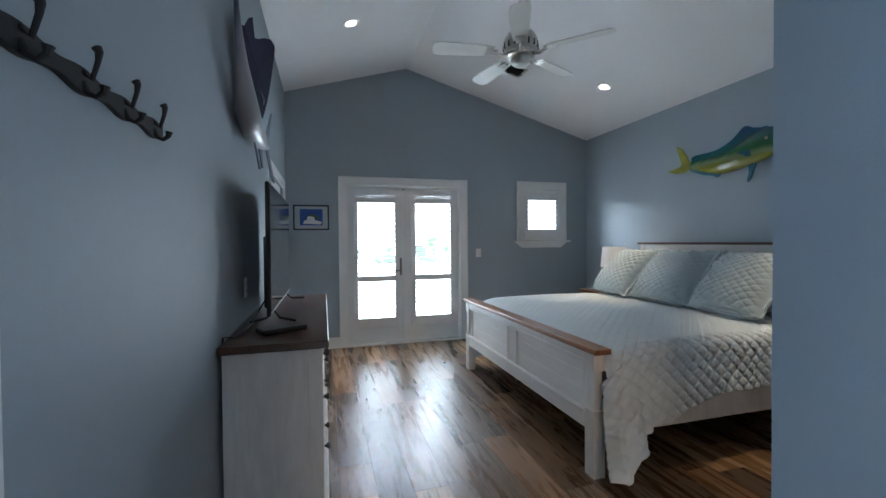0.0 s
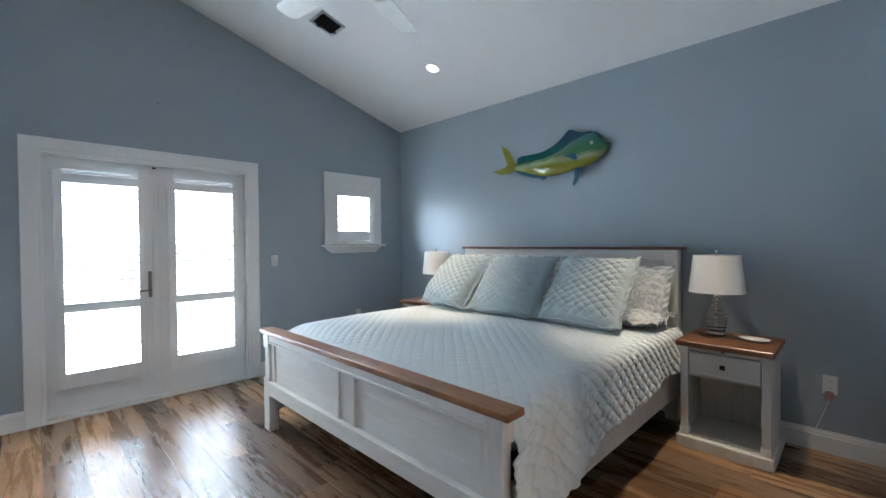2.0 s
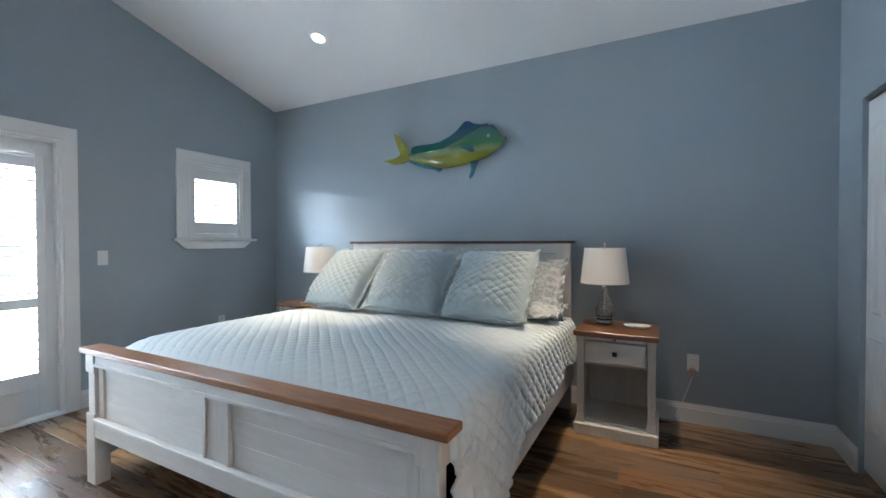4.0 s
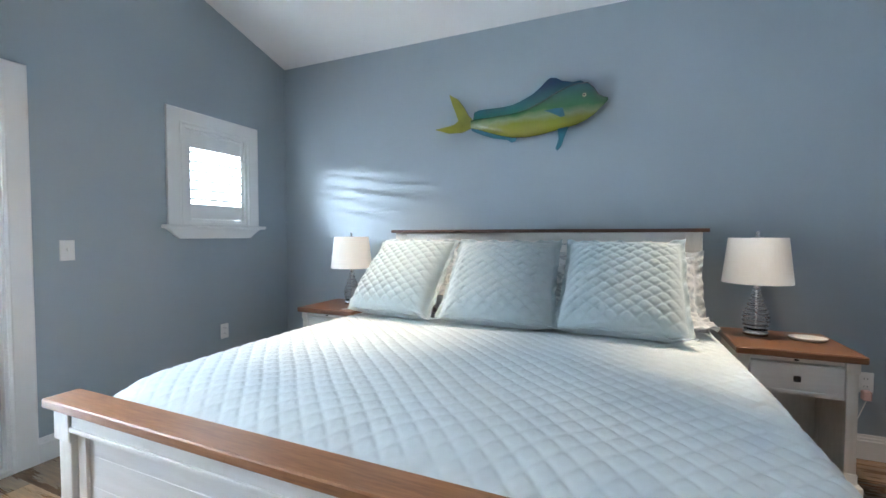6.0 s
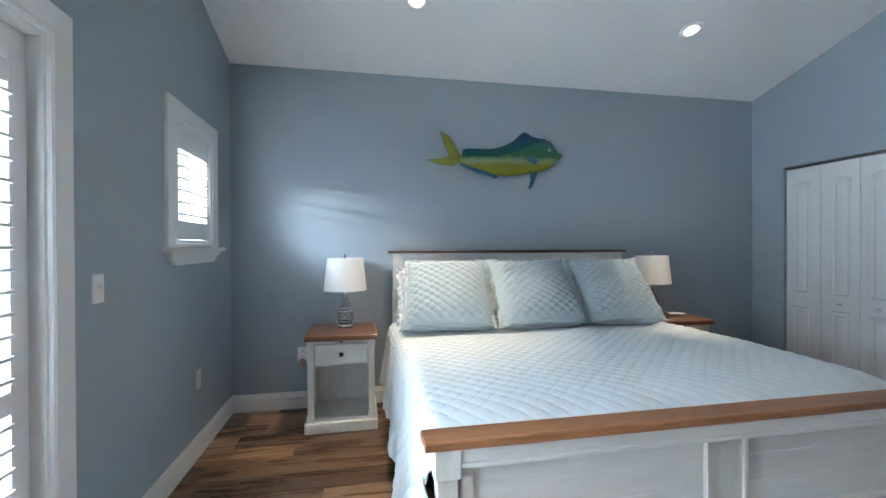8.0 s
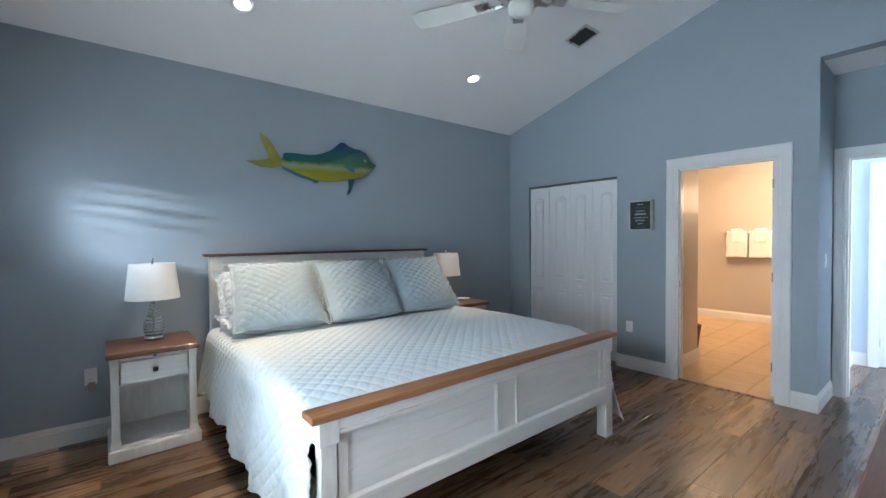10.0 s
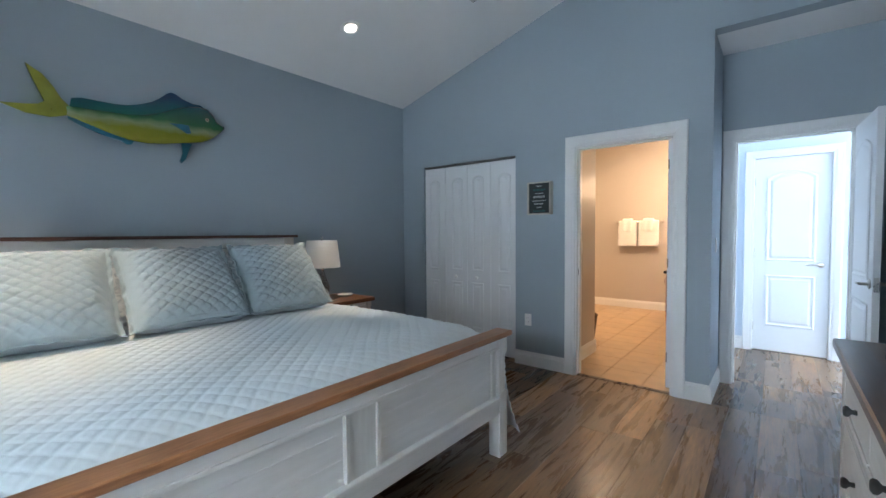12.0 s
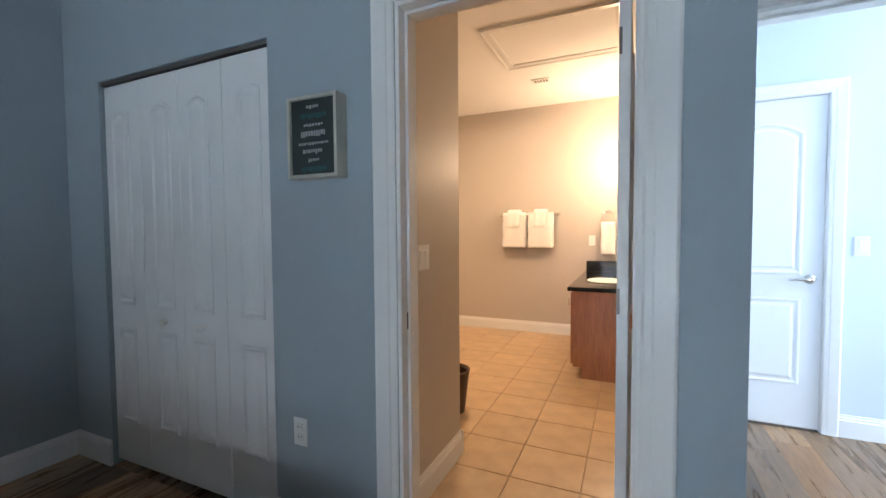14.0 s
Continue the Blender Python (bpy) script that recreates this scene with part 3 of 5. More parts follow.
for x0, x1, gx0, gx1, px0, px1 in ((1.100, 1.808, 1.212, 1.683, 1.160, 1.722), (1.812, 2.545, 1.955, 2.430, 1.894, 2.484)):
    leaf = part("door_leaf", boxes((x0, gx0 - 0.01, FY, FY + 0.045, 0.0225, 2.01), (gx1 + 0.01, x1, FY, FY + 0.045, 0.0225, 2.01), (gx0 - 0.01, gx1 + 0.01, FY, FY + 0.045, 0.0225, 0.30), (gx0 - 0.01, gx1 + 0.01, FY, FY + 0.045, 1.912, 2.01), bevel=0.002), M_FRENCH, fr)
    pane = part("pane", box(gx0 - 0.01, gx1 + 0.01, FY + 0.02, FY + 0.026, 0.30, 1.912), M_PANE, leaf)
    pane.visible_shadow = False
    shutter(fr, px0, px1, 0.228, 1.909, gx0, gx1, ((0.343, 0.812), (0.882, 1.815)), FY - 0.002, (7, 14))
part("astragal", box(1.785, 1.832, FY - 0.014, FY, 0.03, 2.01, 0.003), M_FRENCH, fr)
bm = box(1.748, 1.774, FY - 0.008, FY, 0.88, 1.105, 0.003)
tube([(1.761, FY - 0.008, 0.945), (1.761, FY - 0.055, 0.945), (1.73, FY - 0.06, 0.945), (1.665, FY - 0.058, 0.942)], [0.010, 0.009, 0.008, 0.007], 8, bm)
part("door_handle", bm, M_SATIN, fr, "tall nickel handle plate with a lever")
part("flush_bolt", box(1.79, 1.815, FY - 0.02, FY - 0.014, 1.985, 2.0), M_BRONZE, fr)
link_mesh("door_sill", boxes((1.085, 2.56, NY - 0.012, NY + 0.12, 0.0, 0.022), (1.085, 2.56, NY - 0.022, NY - 0.012, 0.0, 0.014), bevel=0.003), M_TRIM, kind="structure")

# window
win = thing("window_1", "small white window with a louvred shutter, sill and apron", "window")
win["kind"] = "structure"
bm = sweep([(4.072, NY, 1.318), (4.072, NY, 2.04), (3.505, NY, 2.04), (3.505, NY, 1.318)], (0, -1, 0), [(a, b) for a, b in FLAT_CASE])
part("window_frame", bm, M_TRIM, win)
bm = boxes((3.505, 3.530, NY - 0.012, NY + 0.13, 1.32, 2.04), (4.047, 4.072, NY - 0.012, NY + 0.13, 1.32, 2.04), (3.53, 4.047, NY - 0.012, NY + 0.13, 2.018, 2.04), (3.53, 4.047, NY - 0.012, NY + 0.13, 1.32, 1.340))
part("jamb_lining", bm, M_TRIM, win)
part("window_sill", box(3.352, 4.226, NY - 0.055, NY, 1.292, 1.318, 0.006), M_TRIM, win)
bm = bmesh.new()
for y0, z0, z1, e in ((NY - 0.022, 1.218, 1.292, 0.0), (NY - 0.032, 1.262, 1.292, -0.004), (NY - 0.040, 1.280, 1.292, -0.006)):
    s0, s1 = (z0 - 1.218) * 1.25, (z1 - 1.218) * 1.25
    q = [(3.475 - s0 - e, z0), (4.085 + s0 + e, z0), (4.085 + s1 + e, z1), (3.475 - s1 - e, z1)]
    a = [bm.verts.new((x, y0, z)) for x, z in q]
    b = [bm.verts.new((x, NY, z)) for x, z in q]
    bm.faces.new(a)
    bm.faces.new(b[::-1])
    for i in range(4):
        bm.faces.new((a[i], b[i], b[(i + 1) % 4], a[(i + 1) % 4]))
part("apron", bm, M_TRIM, win)
sh = shutter(win, 3.531, 4.046, 1.3415, 2.0165, 3.578, 4.016, ((1.475, 1.888),), NY + 0.03, (6,), tilt=-6, low_gap=True)
part("tilt_rod", box(3.843, 3.856, NY + 0.040, NY + 0.050, 1.50, 1.86), M_SHUT, sh)
pane = part("pane", box(3.53, 4.047, NY + 0.08, NY + 0.086, 1.34, 2.018), M_PANE, win)
pane.visible_shadow = False

# skirtings
baseboard([(WX, 5.415, 0), (WX, NY, 0)][::-1], (1, 0, 0))
baseboard([(WX, 0.90, 0), (WX, 4.125, 0)][::-1], (1, 0, 0))
baseboard([(WX, NY, 0), (0.978, NY, 0)][::-1], (0, -1, 0))
baseboard([(2.667, NY, 0), (EX, NY, 0)][::-1], (0, -1, 0))
baseboard([(EX, SY, 0), (EX, NY, 0)], (-1, 0, 0))
baseboard([(4.195, SY, 0), (EX, SY, 0)], (0, 1, 0))
baseboard([(2.492, SY, 0), (3.0, SY, 0)], (0, 1, 0))
baseboard([(1.37, SY, 0), (1.527, SY, 0)], (0, 1, 0))
baseboard([(NOOK_X, NOOK_Y, 0), (NOOK_X, SY + 0.016, 0)], (-1, 0, 0))
baseboard([(0.18, HALL_Y, 0), (0.495, HALL_Y, 0)], (0, 1, 0))
baseboard([(1.275, HALL_Y, 0), (1.40, HALL_Y, 0)], (0, 1, 0))
baseboard([(1.40, HALL_Y, 0), (1.40, 0.04, 0)], (-1, 0, 0))
baseboard([(2.15, BATH_Y, 0), (BX1, BATH_Y, 0)], (0, 1, 0))
baseboard([(2.515, -0.10, 0), (2.515, SY - T - 0.006, 0)], (-1, 0, 0))
baseboard([(2.499, -0.10, 0), (2.641, -0.10, 0)][::-1], (0, -1, 0))

# floors, as subfloor with planks and tiles laid on it (the pieces come last)
floor = link_mesh("floor", boxes((WX - T - 0.7, EX + T, NOOK_Y - T, NY + 0.15, -0.10, -0.006), (-2.6, 1.5, HALL_Y - T, NOOK_Y - T, -0.10, -0.006)), M_SUBFLOOR, kind="structure")
bath_floor = link_mesh("floor_bath", box(BX0 - 0.09, BX1, BATH_Y - T, SY - 0.05, -0.0965, -0.004), M_GROUT, kind="structure")
link_mesh("door_threshold", box(1.620, 2.40, SY - 0.055, SY - 0.015, -0.004, 0.006, 0.003), M_PLANK, kind="structure")

# outdoors
M_GROUND = material("pale_patio", (0.42, 0.41, 0.38), 0.9, vary=0.15, grain=2)
link_mesh("ground", box(-60, 60, NY + 0.16, 80, -0.14, -0.10), M_GROUND, kind="structure")

# ---- bed ----
FX = 2.21


def grid_surface(fn, nu, nv, close_v=False):
    bm = bmesh.new()
    vs = [[bm.verts.new(fn(i / nu, j / nv)) for j in range(nv + (0 if close_v else 1))] for i in range(nu + 1)]
    for i in range(nu):
        for j in range(nv):
            bm.faces.new((vs[i][j], vs[i + 1][j], vs[i + 1][(j + 1) % len(vs[0])], vs[i][(j + 1) % len(vs[0])]))
    return bm


def puff(a, b, size=0.057, high=0.011):
    """Height of diamond quilting at (a, b) metres along the cloth."""
    w = noise.noise_vector(Vector((a * 3.1, b * 3.1, 7.0))) * 0.010
    a, b = a + w.x, b + w.y
    p, q = (a + b) / size / math.sqrt(2), (a - b) / size / math.sqrt(2)
    s = abs(math.sin(math.pi * p)) * abs(math.sin(math.pi * q))
    return high * min(1.0, s * 1.7) ** 0.55


bed = thing("bed", "king-size distressed white wooden bed frame with brown wooden caps", "bed")
YS, YN, YC = 2.300, 4.435, 3.368


def bed_post(y0, y1, top, x0=2.206, x1=2.278, name="post"):
    s = 0.009
    bm = boxes((x0 + s, x1 - s, y0 + s, y1 - s, 0.0, top), (x0, x1, y0, y1, 0.0, 0.375), (x0, x1, y0, y1, 0.592, top - 0.001), bevel=0.003)
    return part(name, bm, M_WHITEWOOD, bed)


bed_post(YS, YS + 0.085, 0.692)
bed_post(YN - 0.085, YN, 0.692)
part("footboard_cap", box(2.190, 2.296, 2.265, 4.468, 0.692, 0.722, 0.004), M_OAK, bed, "brown stained wooden cap")
part("footboard_top_rail", boxes((2.213, 2.271, YS + 0.085, YN - 0.085, 0.632, 0.6915), (2.206, 2.214, YS + 0.085, YN - 0.085, 0.627, 0.643), bevel=0.002), M_WHITEBOARD, bed)
part("footboard_bottom_rail", boxes((2.208, 2.275, YS + 0.085, YN - 0.085, 0.255, 0.350), (2.197, 2.228, YS + 0.0855, YN - 0.0855, 0.335, 0.358), bevel=0.003), M_WHITEBOARD, bed)
for i, (z0, z1) in enumerate(((0.350, 0.450), (0.4505, 0.55), (0.5505, 0.632))):
    part("panel_board", box(2.240, 2.256, YS + 0.085, YN - 0.085, z0, z1, 0.0006), M_WHITEBOARD, bed)
part("stile", boxes((2.228, 2.2395, YC - 0.085, YC + 0.085, 0.352, 0.632), (2.218, 2.2275, YC - 0.085, YC - 0.068, 0.356, 0.629), (2.218, 2.2275, YC + 0.068, YC + 0.085, 0.356, 0.629), bevel=0.0015), M_WHITEWOOD, bed)
part("stile", boxes((2.228, 2.2395, YS + 0.086, YS + 0.13, 0.352, 0.632), bevel=0.002), M_WHITEWOOD, bed)
part("stile", boxes((2.228, 2.2395, YN - 0.13, YN - 0.086, 0.352, 0.632), bevel=0.002), M_WHITEWOOD, bed)
for y in (YS + 0.003, YN - 0.033):
    part("side_rail", box(2.279, 4.36, y, y + 0.03, 0.235, 0.42, 0.003), M_WHITEWOOD, bed)
HX = 4.385
for y0 in (2.335, 4.325):
    bm = boxes((HX - 0.012, HX + 0.058, y0, y0 + 0.085, 0.0, 1.262), (HX - 0.018, HX - 0.010, y0 - 0.003, y0 + 0.088, 1.145, 1.262), (HX - 0.018, HX - 0.010, y0 - 0.003, y0 + 0.088, 0.0, 0.5), bevel=0.002)
    part("headboard_post", bm, M_WHITEWOOD, bed)
part("headboard_cap", box(HX - 0.035, HX + 0.075, 2.298, 4.447, 1.262, 1.284, 0.003), M_HBCAP, bed, "dark brown wooden cap")
part("headboard_top_rail", boxes((HX - 0.008, HX + 0.05, 2.42, 4.325, 1.195, 1.2615), (HX - 0.014, HX - 0.006, 2.42, 4.325, 1.187, 1.200), bevel=0.002), M_WHITEBOARD, bed)
z = 0.42
while z < 1.18:
    part("headboard_board", box(HX + 0.012, HX + 0.03, 2.42, 4.325, z, min(z + 0.125, 1.195), 0.002), M_WHITEBOARD, bed)
    z += 0.127
for y0 in (2.42, 4.285):
    part("headboard_stile", box(HX + 0.004, HX + 0.0118, y0, y0 + 0.04, 0.42, 1.195, 0.002), M_WHITEWOOD, bed)

boxspring = link_mesh("box_spring", box(2.30, 4.36, 2.375, 4.370, 0.25, 0.44, 0.01), M_UNDER)
tagged(boxspring, "dark fabric box spring under the mattress", "box spring")
mattress = link_mesh("mattress", box(2.40, 4.36, 2.375, 4.365, 0.44, 0.675, 0.06), M_MATTRESS)
tagged(mattress, "thick white mattress under the quilt", "mattress")
slats_ = thing("bed_support", "dark metal bed support under the bed", "bed support")
part("beam", box(2.26, 4.36, 3.34, 3.40, 0.19, 0.24), M_BRONZE, slats_)
for x in (2.8, 3.7):
    part("leg", tube([(x, 3.37, 0), (x, 3.37, 0.19)], 0.018), M_BRONZE, slats_)

# quilt: a cloth over the mattress that hangs down on both sides
HALF, COR = 1.005, 0.075
# the height of its hem above the floor along the south side, which falls almost to the floor behind the foot post
HEM_X = (2.27, 2.35, 2.40, 2.58, 2.80, 3.17, 3.60, 4.00, 4.33)
HEM_Z = (0.055, 0.065, 0.17, 0.27, 0.335, 0.40, 0.415, 0.455, 0.46)


def quilt_point(u, v):
    x = 2.273 + u * (4.33 - 2.273)
    foot = max(0.0, 1 - (x - 2.30) / 0.26)
    side = 1 if v > 0.5 else -1
    hem = (0.145 if side > 0 else 0.375) + 0.012 * math.sin(x * 9 + side) + 0.006 * math.sin(x * 23)
    if side > 0:
        hem += 0.06 * (x - 2.9) * (x > 2.9)
    if side < 0:
        hem += float(np.interp(x, HEM_X, HEM_Z)) - 0.375
    else:
        hem = hem - (hem - 0.06) * foot ** 0.7 * 0.8
    ztop = 0.722 + 0.012 * math.sin(x * 2.2 + 1.0) - 0.075 * foot ** 2.2
    drop = ztop - COR - hem
    total = HALF + COR * math.pi / 2 + drop
    s = abs(v - 0.5) * 2 * total
    if s < HALF:
        y, z, n = s, ztop + 0.016 * (1 - (s / HALF) ** 4), Vector((0, 0, 1))
    elif s < HALF + COR * math.pi / 2:
        a = (s - HALF) / COR
        y, z, n = HALF + COR * math.sin(a), ztop - COR * (1 - math.cos(a)), Vector((0, math.sin(a), math.cos(a)))
    else:
        k = s - HALF - COR * math.pi / 2
        f = k / max(drop, 0.01)
        wave = 0.022 * f * math.sin(x * 13 + side * 2) + 0.010 * f * math.sin(x * 31)
        fold = max(0.0, 1 - (x - 2.30) / 0.22)
        free = min(1, (x - 2.262) / 0.06)
        if side > 0:
            y = HALF + COR + 0.004 + (0.040 * f + wave) * free
        else:
            near = min(1, max(0, (2.62 - x) / 0.14))
            flare = 0.105 * f ** 2.2 * min(1, max(0, (2.50 - x) / 0.10))
            y = HALF + COR + 0.002 + flare + free * (0.020 * f + wave * 0.5 + near * (0.028 * f + 0.014 * f * (1 + math.sin((x - 2.30) * 62))))
        y += 0.015 * f * fold * math.sin(k * 9) * free
        z, n = ztop - COR - k, Vector((0, 1, 0.1))
    n.y *= side
    h = puff(x, side * s) * (0.50 + ((0.80 if side > 0 else 1.35) - 0.50) * min(1, max(0, (s - HALF + 0.02) / 0.12))) + 0.004 * noise.noise(Vector((x * 4, side * s * 4, 3)))
    p = Vector((x, YC + side * y, z)) + n.normalized() * (h - 0.006)
    if foot > 0 and s > HALF:
        if side > 0 and s > HALF + COR * math.pi / 2:
            p.x -= 0.035 * max(0, 1 - (x - 2.27) / 0.12)
        if side < 0 and s > HALF + COR * math.pi / 2:
            p.x -= (0.034 + 0.040 * f * f) * min(1, max(0, (2.42 - x) / 0.14))
        p.y += side * 0.012 * foot
    return p


q = link_mesh("quilt", grid_surface(quilt_point, 330, 560), M_QUILT, smooth=True)
sol = q.modifiers.new("thickness", "SOLIDIFY")
sol.thickness, sol.offset = 0.008, -1
tagged(q, "pale aqua diamond-quilted coverlet spread over the whole bed", "quilt")


def pillow_mesh(w, h, thick, flange, quilted, seed, size=0.06, taper=0.0, ruffle=0.006, lay=0.0):
    """A pillow upright in x and z that faces -y. taper narrows its top, ruffle waves its flange, lay bends its lowest edge forward."""
    n = 110
    bm = bmesh.new()
    top, bot = {}, {}
    for i in range(n + 1):
        for j in range(n + 1):
            u, v = 2 * i / n - 1, 2 * j / n - 1
            cx = 1 - flange
            a, b = min(1, abs(u) / cx), min(1, abs(v) / cx)
            t = (max(0, 1 - a ** 2.6) ** 0.5) * (max(0, 1 - b ** 2.6) ** 0.5) * thick / 2 * (1 - 0.22 * v)
            k = 1 - 0.045 * (1 - abs(u) ** 2) * abs(v) ** 2
            k2 = (1 - 0.05 * (abs(u) ** 2) * (1 - abs(v) ** 2)) * (1 - taper * (v + 1) / 2)
            x, z = u * w / 2 * k2, v * h / 2 * k
            edge = max(abs(u), abs(v))
            e = max(0.0, (edge - cx) / flange)
            ruff = e * (ruffle * math.sin(13 * (u + v) + seed) + ruffle * 0.6 * math.sin(29 * (u - v) + seed * 2))
            cr = 0.012 * noise.noise(Vector((u * 1.6 + seed, v * 1.6, seed))) + 0.005 * noise.noise(Vector((u * 5 + seed, v * 4, seed)))
            pull = 0.004 * math.sin(26 * v + 5 * u + seed) * max(0, a - 0.55) * (e == 0) * (1 if quilted else 2)
            pf = puff(x, z * 1.3, size, 0.017) * min(1.0, 4 * (1 - max(a, b))) if quilted and not e else 0
            y = 0.0
            if v < -0.84:
                d = (-0.84 - v) * h / 2
                y, z = -d * lay, z + d * lay * 0.55
                y -= 0.006 * lay * math.sin(9 * u + seed)
            x += 0.006 * noise.noise(Vector((v * 3, seed, 1))) * abs(u)
            z += 0.010 * noise.noise(Vector((u * 2.5, seed, 5))) * abs(v)
            top[i, j] = bm.verts.new((x, y - t - pf + ruff - (cr + pull) * (t > 0) - 0.003, z))
            bot[i, j] = bm.verts.new((x, y + t + ruff + 0.003, z))
    for i in range(n):
        for j in range(n):
            bm.faces.new((top[i, j], top[i + 1, j], top[i + 1, j + 1], top[i, j + 1]))
            bm.faces.new((bot[i, j], bot[i, j + 1], bot[i + 1, j + 1], bot[i + 1, j]))
    for i in range(n):
        for a, b in (((i, 0), (i + 1, 0)), ((i, n), (i + 1, n)), ((0, i), (0, i + 1)), ((n, i), (n, i + 1))):
            bm.faces.new((top[a], top[b], bot[b], bot[a]))
    return bm


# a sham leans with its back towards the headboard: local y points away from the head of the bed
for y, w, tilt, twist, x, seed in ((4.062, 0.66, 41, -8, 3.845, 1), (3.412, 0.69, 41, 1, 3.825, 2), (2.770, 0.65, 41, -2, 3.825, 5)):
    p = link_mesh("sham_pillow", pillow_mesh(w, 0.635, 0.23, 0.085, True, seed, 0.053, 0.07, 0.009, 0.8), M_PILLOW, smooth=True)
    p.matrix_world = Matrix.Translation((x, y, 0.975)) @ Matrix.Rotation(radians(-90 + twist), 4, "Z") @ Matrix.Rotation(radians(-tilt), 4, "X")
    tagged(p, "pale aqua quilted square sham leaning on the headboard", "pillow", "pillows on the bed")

M_PRINT = material("grey_floral_print", (0.60, 0.62, 0.63), 0.85, vary=0.05, grain=30, sheen=0.2)
_n, _l = M_PRINT.node_tree.nodes, M_PRINT.node_tree.links
_co, _no, _cr = _n.new("ShaderNodeTexCoord"), _n.new("ShaderNodeTexNoise"), _n.new("ShaderNodeValToRGB")
_no.inputs["Scale"].default_value, _no.inputs["Detail"].default_value, _no.inputs["Distortion"].default_value = 19, 2.5, 1.6
_cr.color_ramp.elements[0].position, _cr.color_ramp.elements[0].color = 0.46, (0.58, 0.60, 0.61, 1)
_cr.color_ramp.elements[1].position, _cr.color_ramp.elements[1].color = 0.58, (0.38, 0.42, 0.45, 1)
_l.new(_co.outputs["Object"], _no.inputs["Vector"])
_l.new(_no.outputs["Fac"], _cr.inputs["Fac"])
_l.new(_cr.outputs[0], _n["Principled BSDF"].inputs["Base Color"])
for y, z, tilt, x in ((2.71, 0.93, 25, 4.21), (4.02, 0.93, 25, 4.22), (3.4, 0.92, 25, 4.22)):
    p = link_mesh("bed_pillow", pillow_mesh(0.76, 0.48, 0.17, 0.12, False, y, ruffle=0.010), M_PRINT, smooth=True)
    p.matrix_world = Matrix.Translation((x, y, z)) @ Matrix.Rotation(radians(-90), 4, "Z") @ Matrix.Rotation(radians(-tilt), 4, "X")
    tagged(p, "grey and white floral print pillow behind the shams", "pillow", "pillows on the bed")
M_LINEN = material("white_linen", (0.74, 0.74, 0.76), 0.85, vary=0.04, grain=10, sheen=0.2)
for y, z, x in ((2.70, 0.790, 4.10), (4.02, 0.790, 4.10)):
    p = link_mesh("bed_pillow", pillow_mesh(0.76, 0.46, 0.10, 0.11, False, y + 3, ruffle=0.010), M_PRINT if y < 3 else M_LINEN, smooth=True)
    p.matrix_world = Matrix.Translation((x, y, z)) @ Matrix.Rotation(radians(-90), 4, "Z") @ Matrix.Rotation(radians(-88), 4, "X")
    tagged(p, "flat pillow lying at the head of the bed", "pillow", "pillows on the bed")


# ---- nightstands and lamps ----
def nightstand(yc):
    t = thing("nightstand", "white nightstand with a brown top, one drawer and open shelf", "nightstand", "nightstands beside the bed")
    x0, x1, hw = 4.005, 4.43, 0.238
    part("top", box(3.968, 4.462, yc - 0.253, yc + 0.253, 0.655, 0.690, 0.005), M_STANDTOP, t, "brown stained wooden top")
    for s in (-1, 1):
        ya, yb = sorted((yc + s * hw, yc + s * (hw - 0.052)))
        part("front_post", boxes((x0 + 0.006, x0 + 0.05, ya + 0.004, yb - 0.004, 0.075, 0.655), (x0, x0 + 0.054, ya, yb, 0.075, 0.125), (x0, x0 + 0.054, ya, yb, 0.600, 0.655), bevel=0.002), M_WHITEWOOD, t)
        ya, yb = sorted((yc + s * (hw - 0.004), yc + s * (hw - 0.022)))
        part("side", box(x0 + 0.05, x1, ya, yb, 0.07, 0.655, 0.001), M_WHITEWOOD, t)
    part("plinth", boxes((x0 - 0.020, x1 + 0.01, yc - hw - 0.016, yc + hw + 0.016, 0.0, 0.075), bevel=0.006), M_WHITEWOOD, t)
    part("back", box(x1 - 0.012, x1 - 0.001, yc - hw + 0.022, yc + hw - 0.022, 0.07, 0.65), M_WHITEWOOD, t)
    part("shelf", box(x0 + 0.02, x1 - 0.013, yc - hw + 0.022, yc + hw - 0.022, 0.075, 0.092, 0.002), M_WHITEWOOD, t)
    part("divider", box(x0 + 0.02, x1 - 0.013, yc - hw + 0.022, yc + hw - 0.022, 0.462, 0.474), M_WHITEWOOD, t)
    tray = part("pull_out_tray", box(x0 + 0.008, x1 - 0.02, yc - hw + 0.054, yc + hw - 0.054, 0.628, 0.648, 0.001), M_WHITEBOARD, t)
    part("knob", lathe([(0.004, 0), (0.010, 0.003), (0.010, 0.008), (0.0, 0.010)], 12, (x0 + 0.004, yc, 0.634), False), M_BRONZE, tray)
    dr = part("drawer", boxes((x0 + 0.006, x0 + 0.03, yc - hw + 0.055, yc + hw - 0.055, 0.478, 0.620), (x0 + 0.002, x0 + 0.0065, yc - hw + 0.055, yc + hw - 0.055, 0.478, 0.490), (x0 + 0.002, x0 + 0.0065, yc - hw + 0.055, yc + hw - 0.055, 0.609, 0.620), bevel=0.001), M_WHITEBOARD, t)
    part("drawer_box", box(x0 + 0.03, x1 - 0.03, yc - hw + 0.06, yc + hw - 0.06, 0.48, 0.60), M_WHITEWOOD, t)
    part("knob", boxes((x0 - 0.016, x0 - 0.006, yc - 0.014, yc + 0.014, 0.537, 0.565), (x0 - 0.006, x0 + 0.006, yc - 0.007, yc + 0.007, 0.544, 0.558), bevel=0.002), M_BRONZE, dr, "square dark bronze knob")
    return t


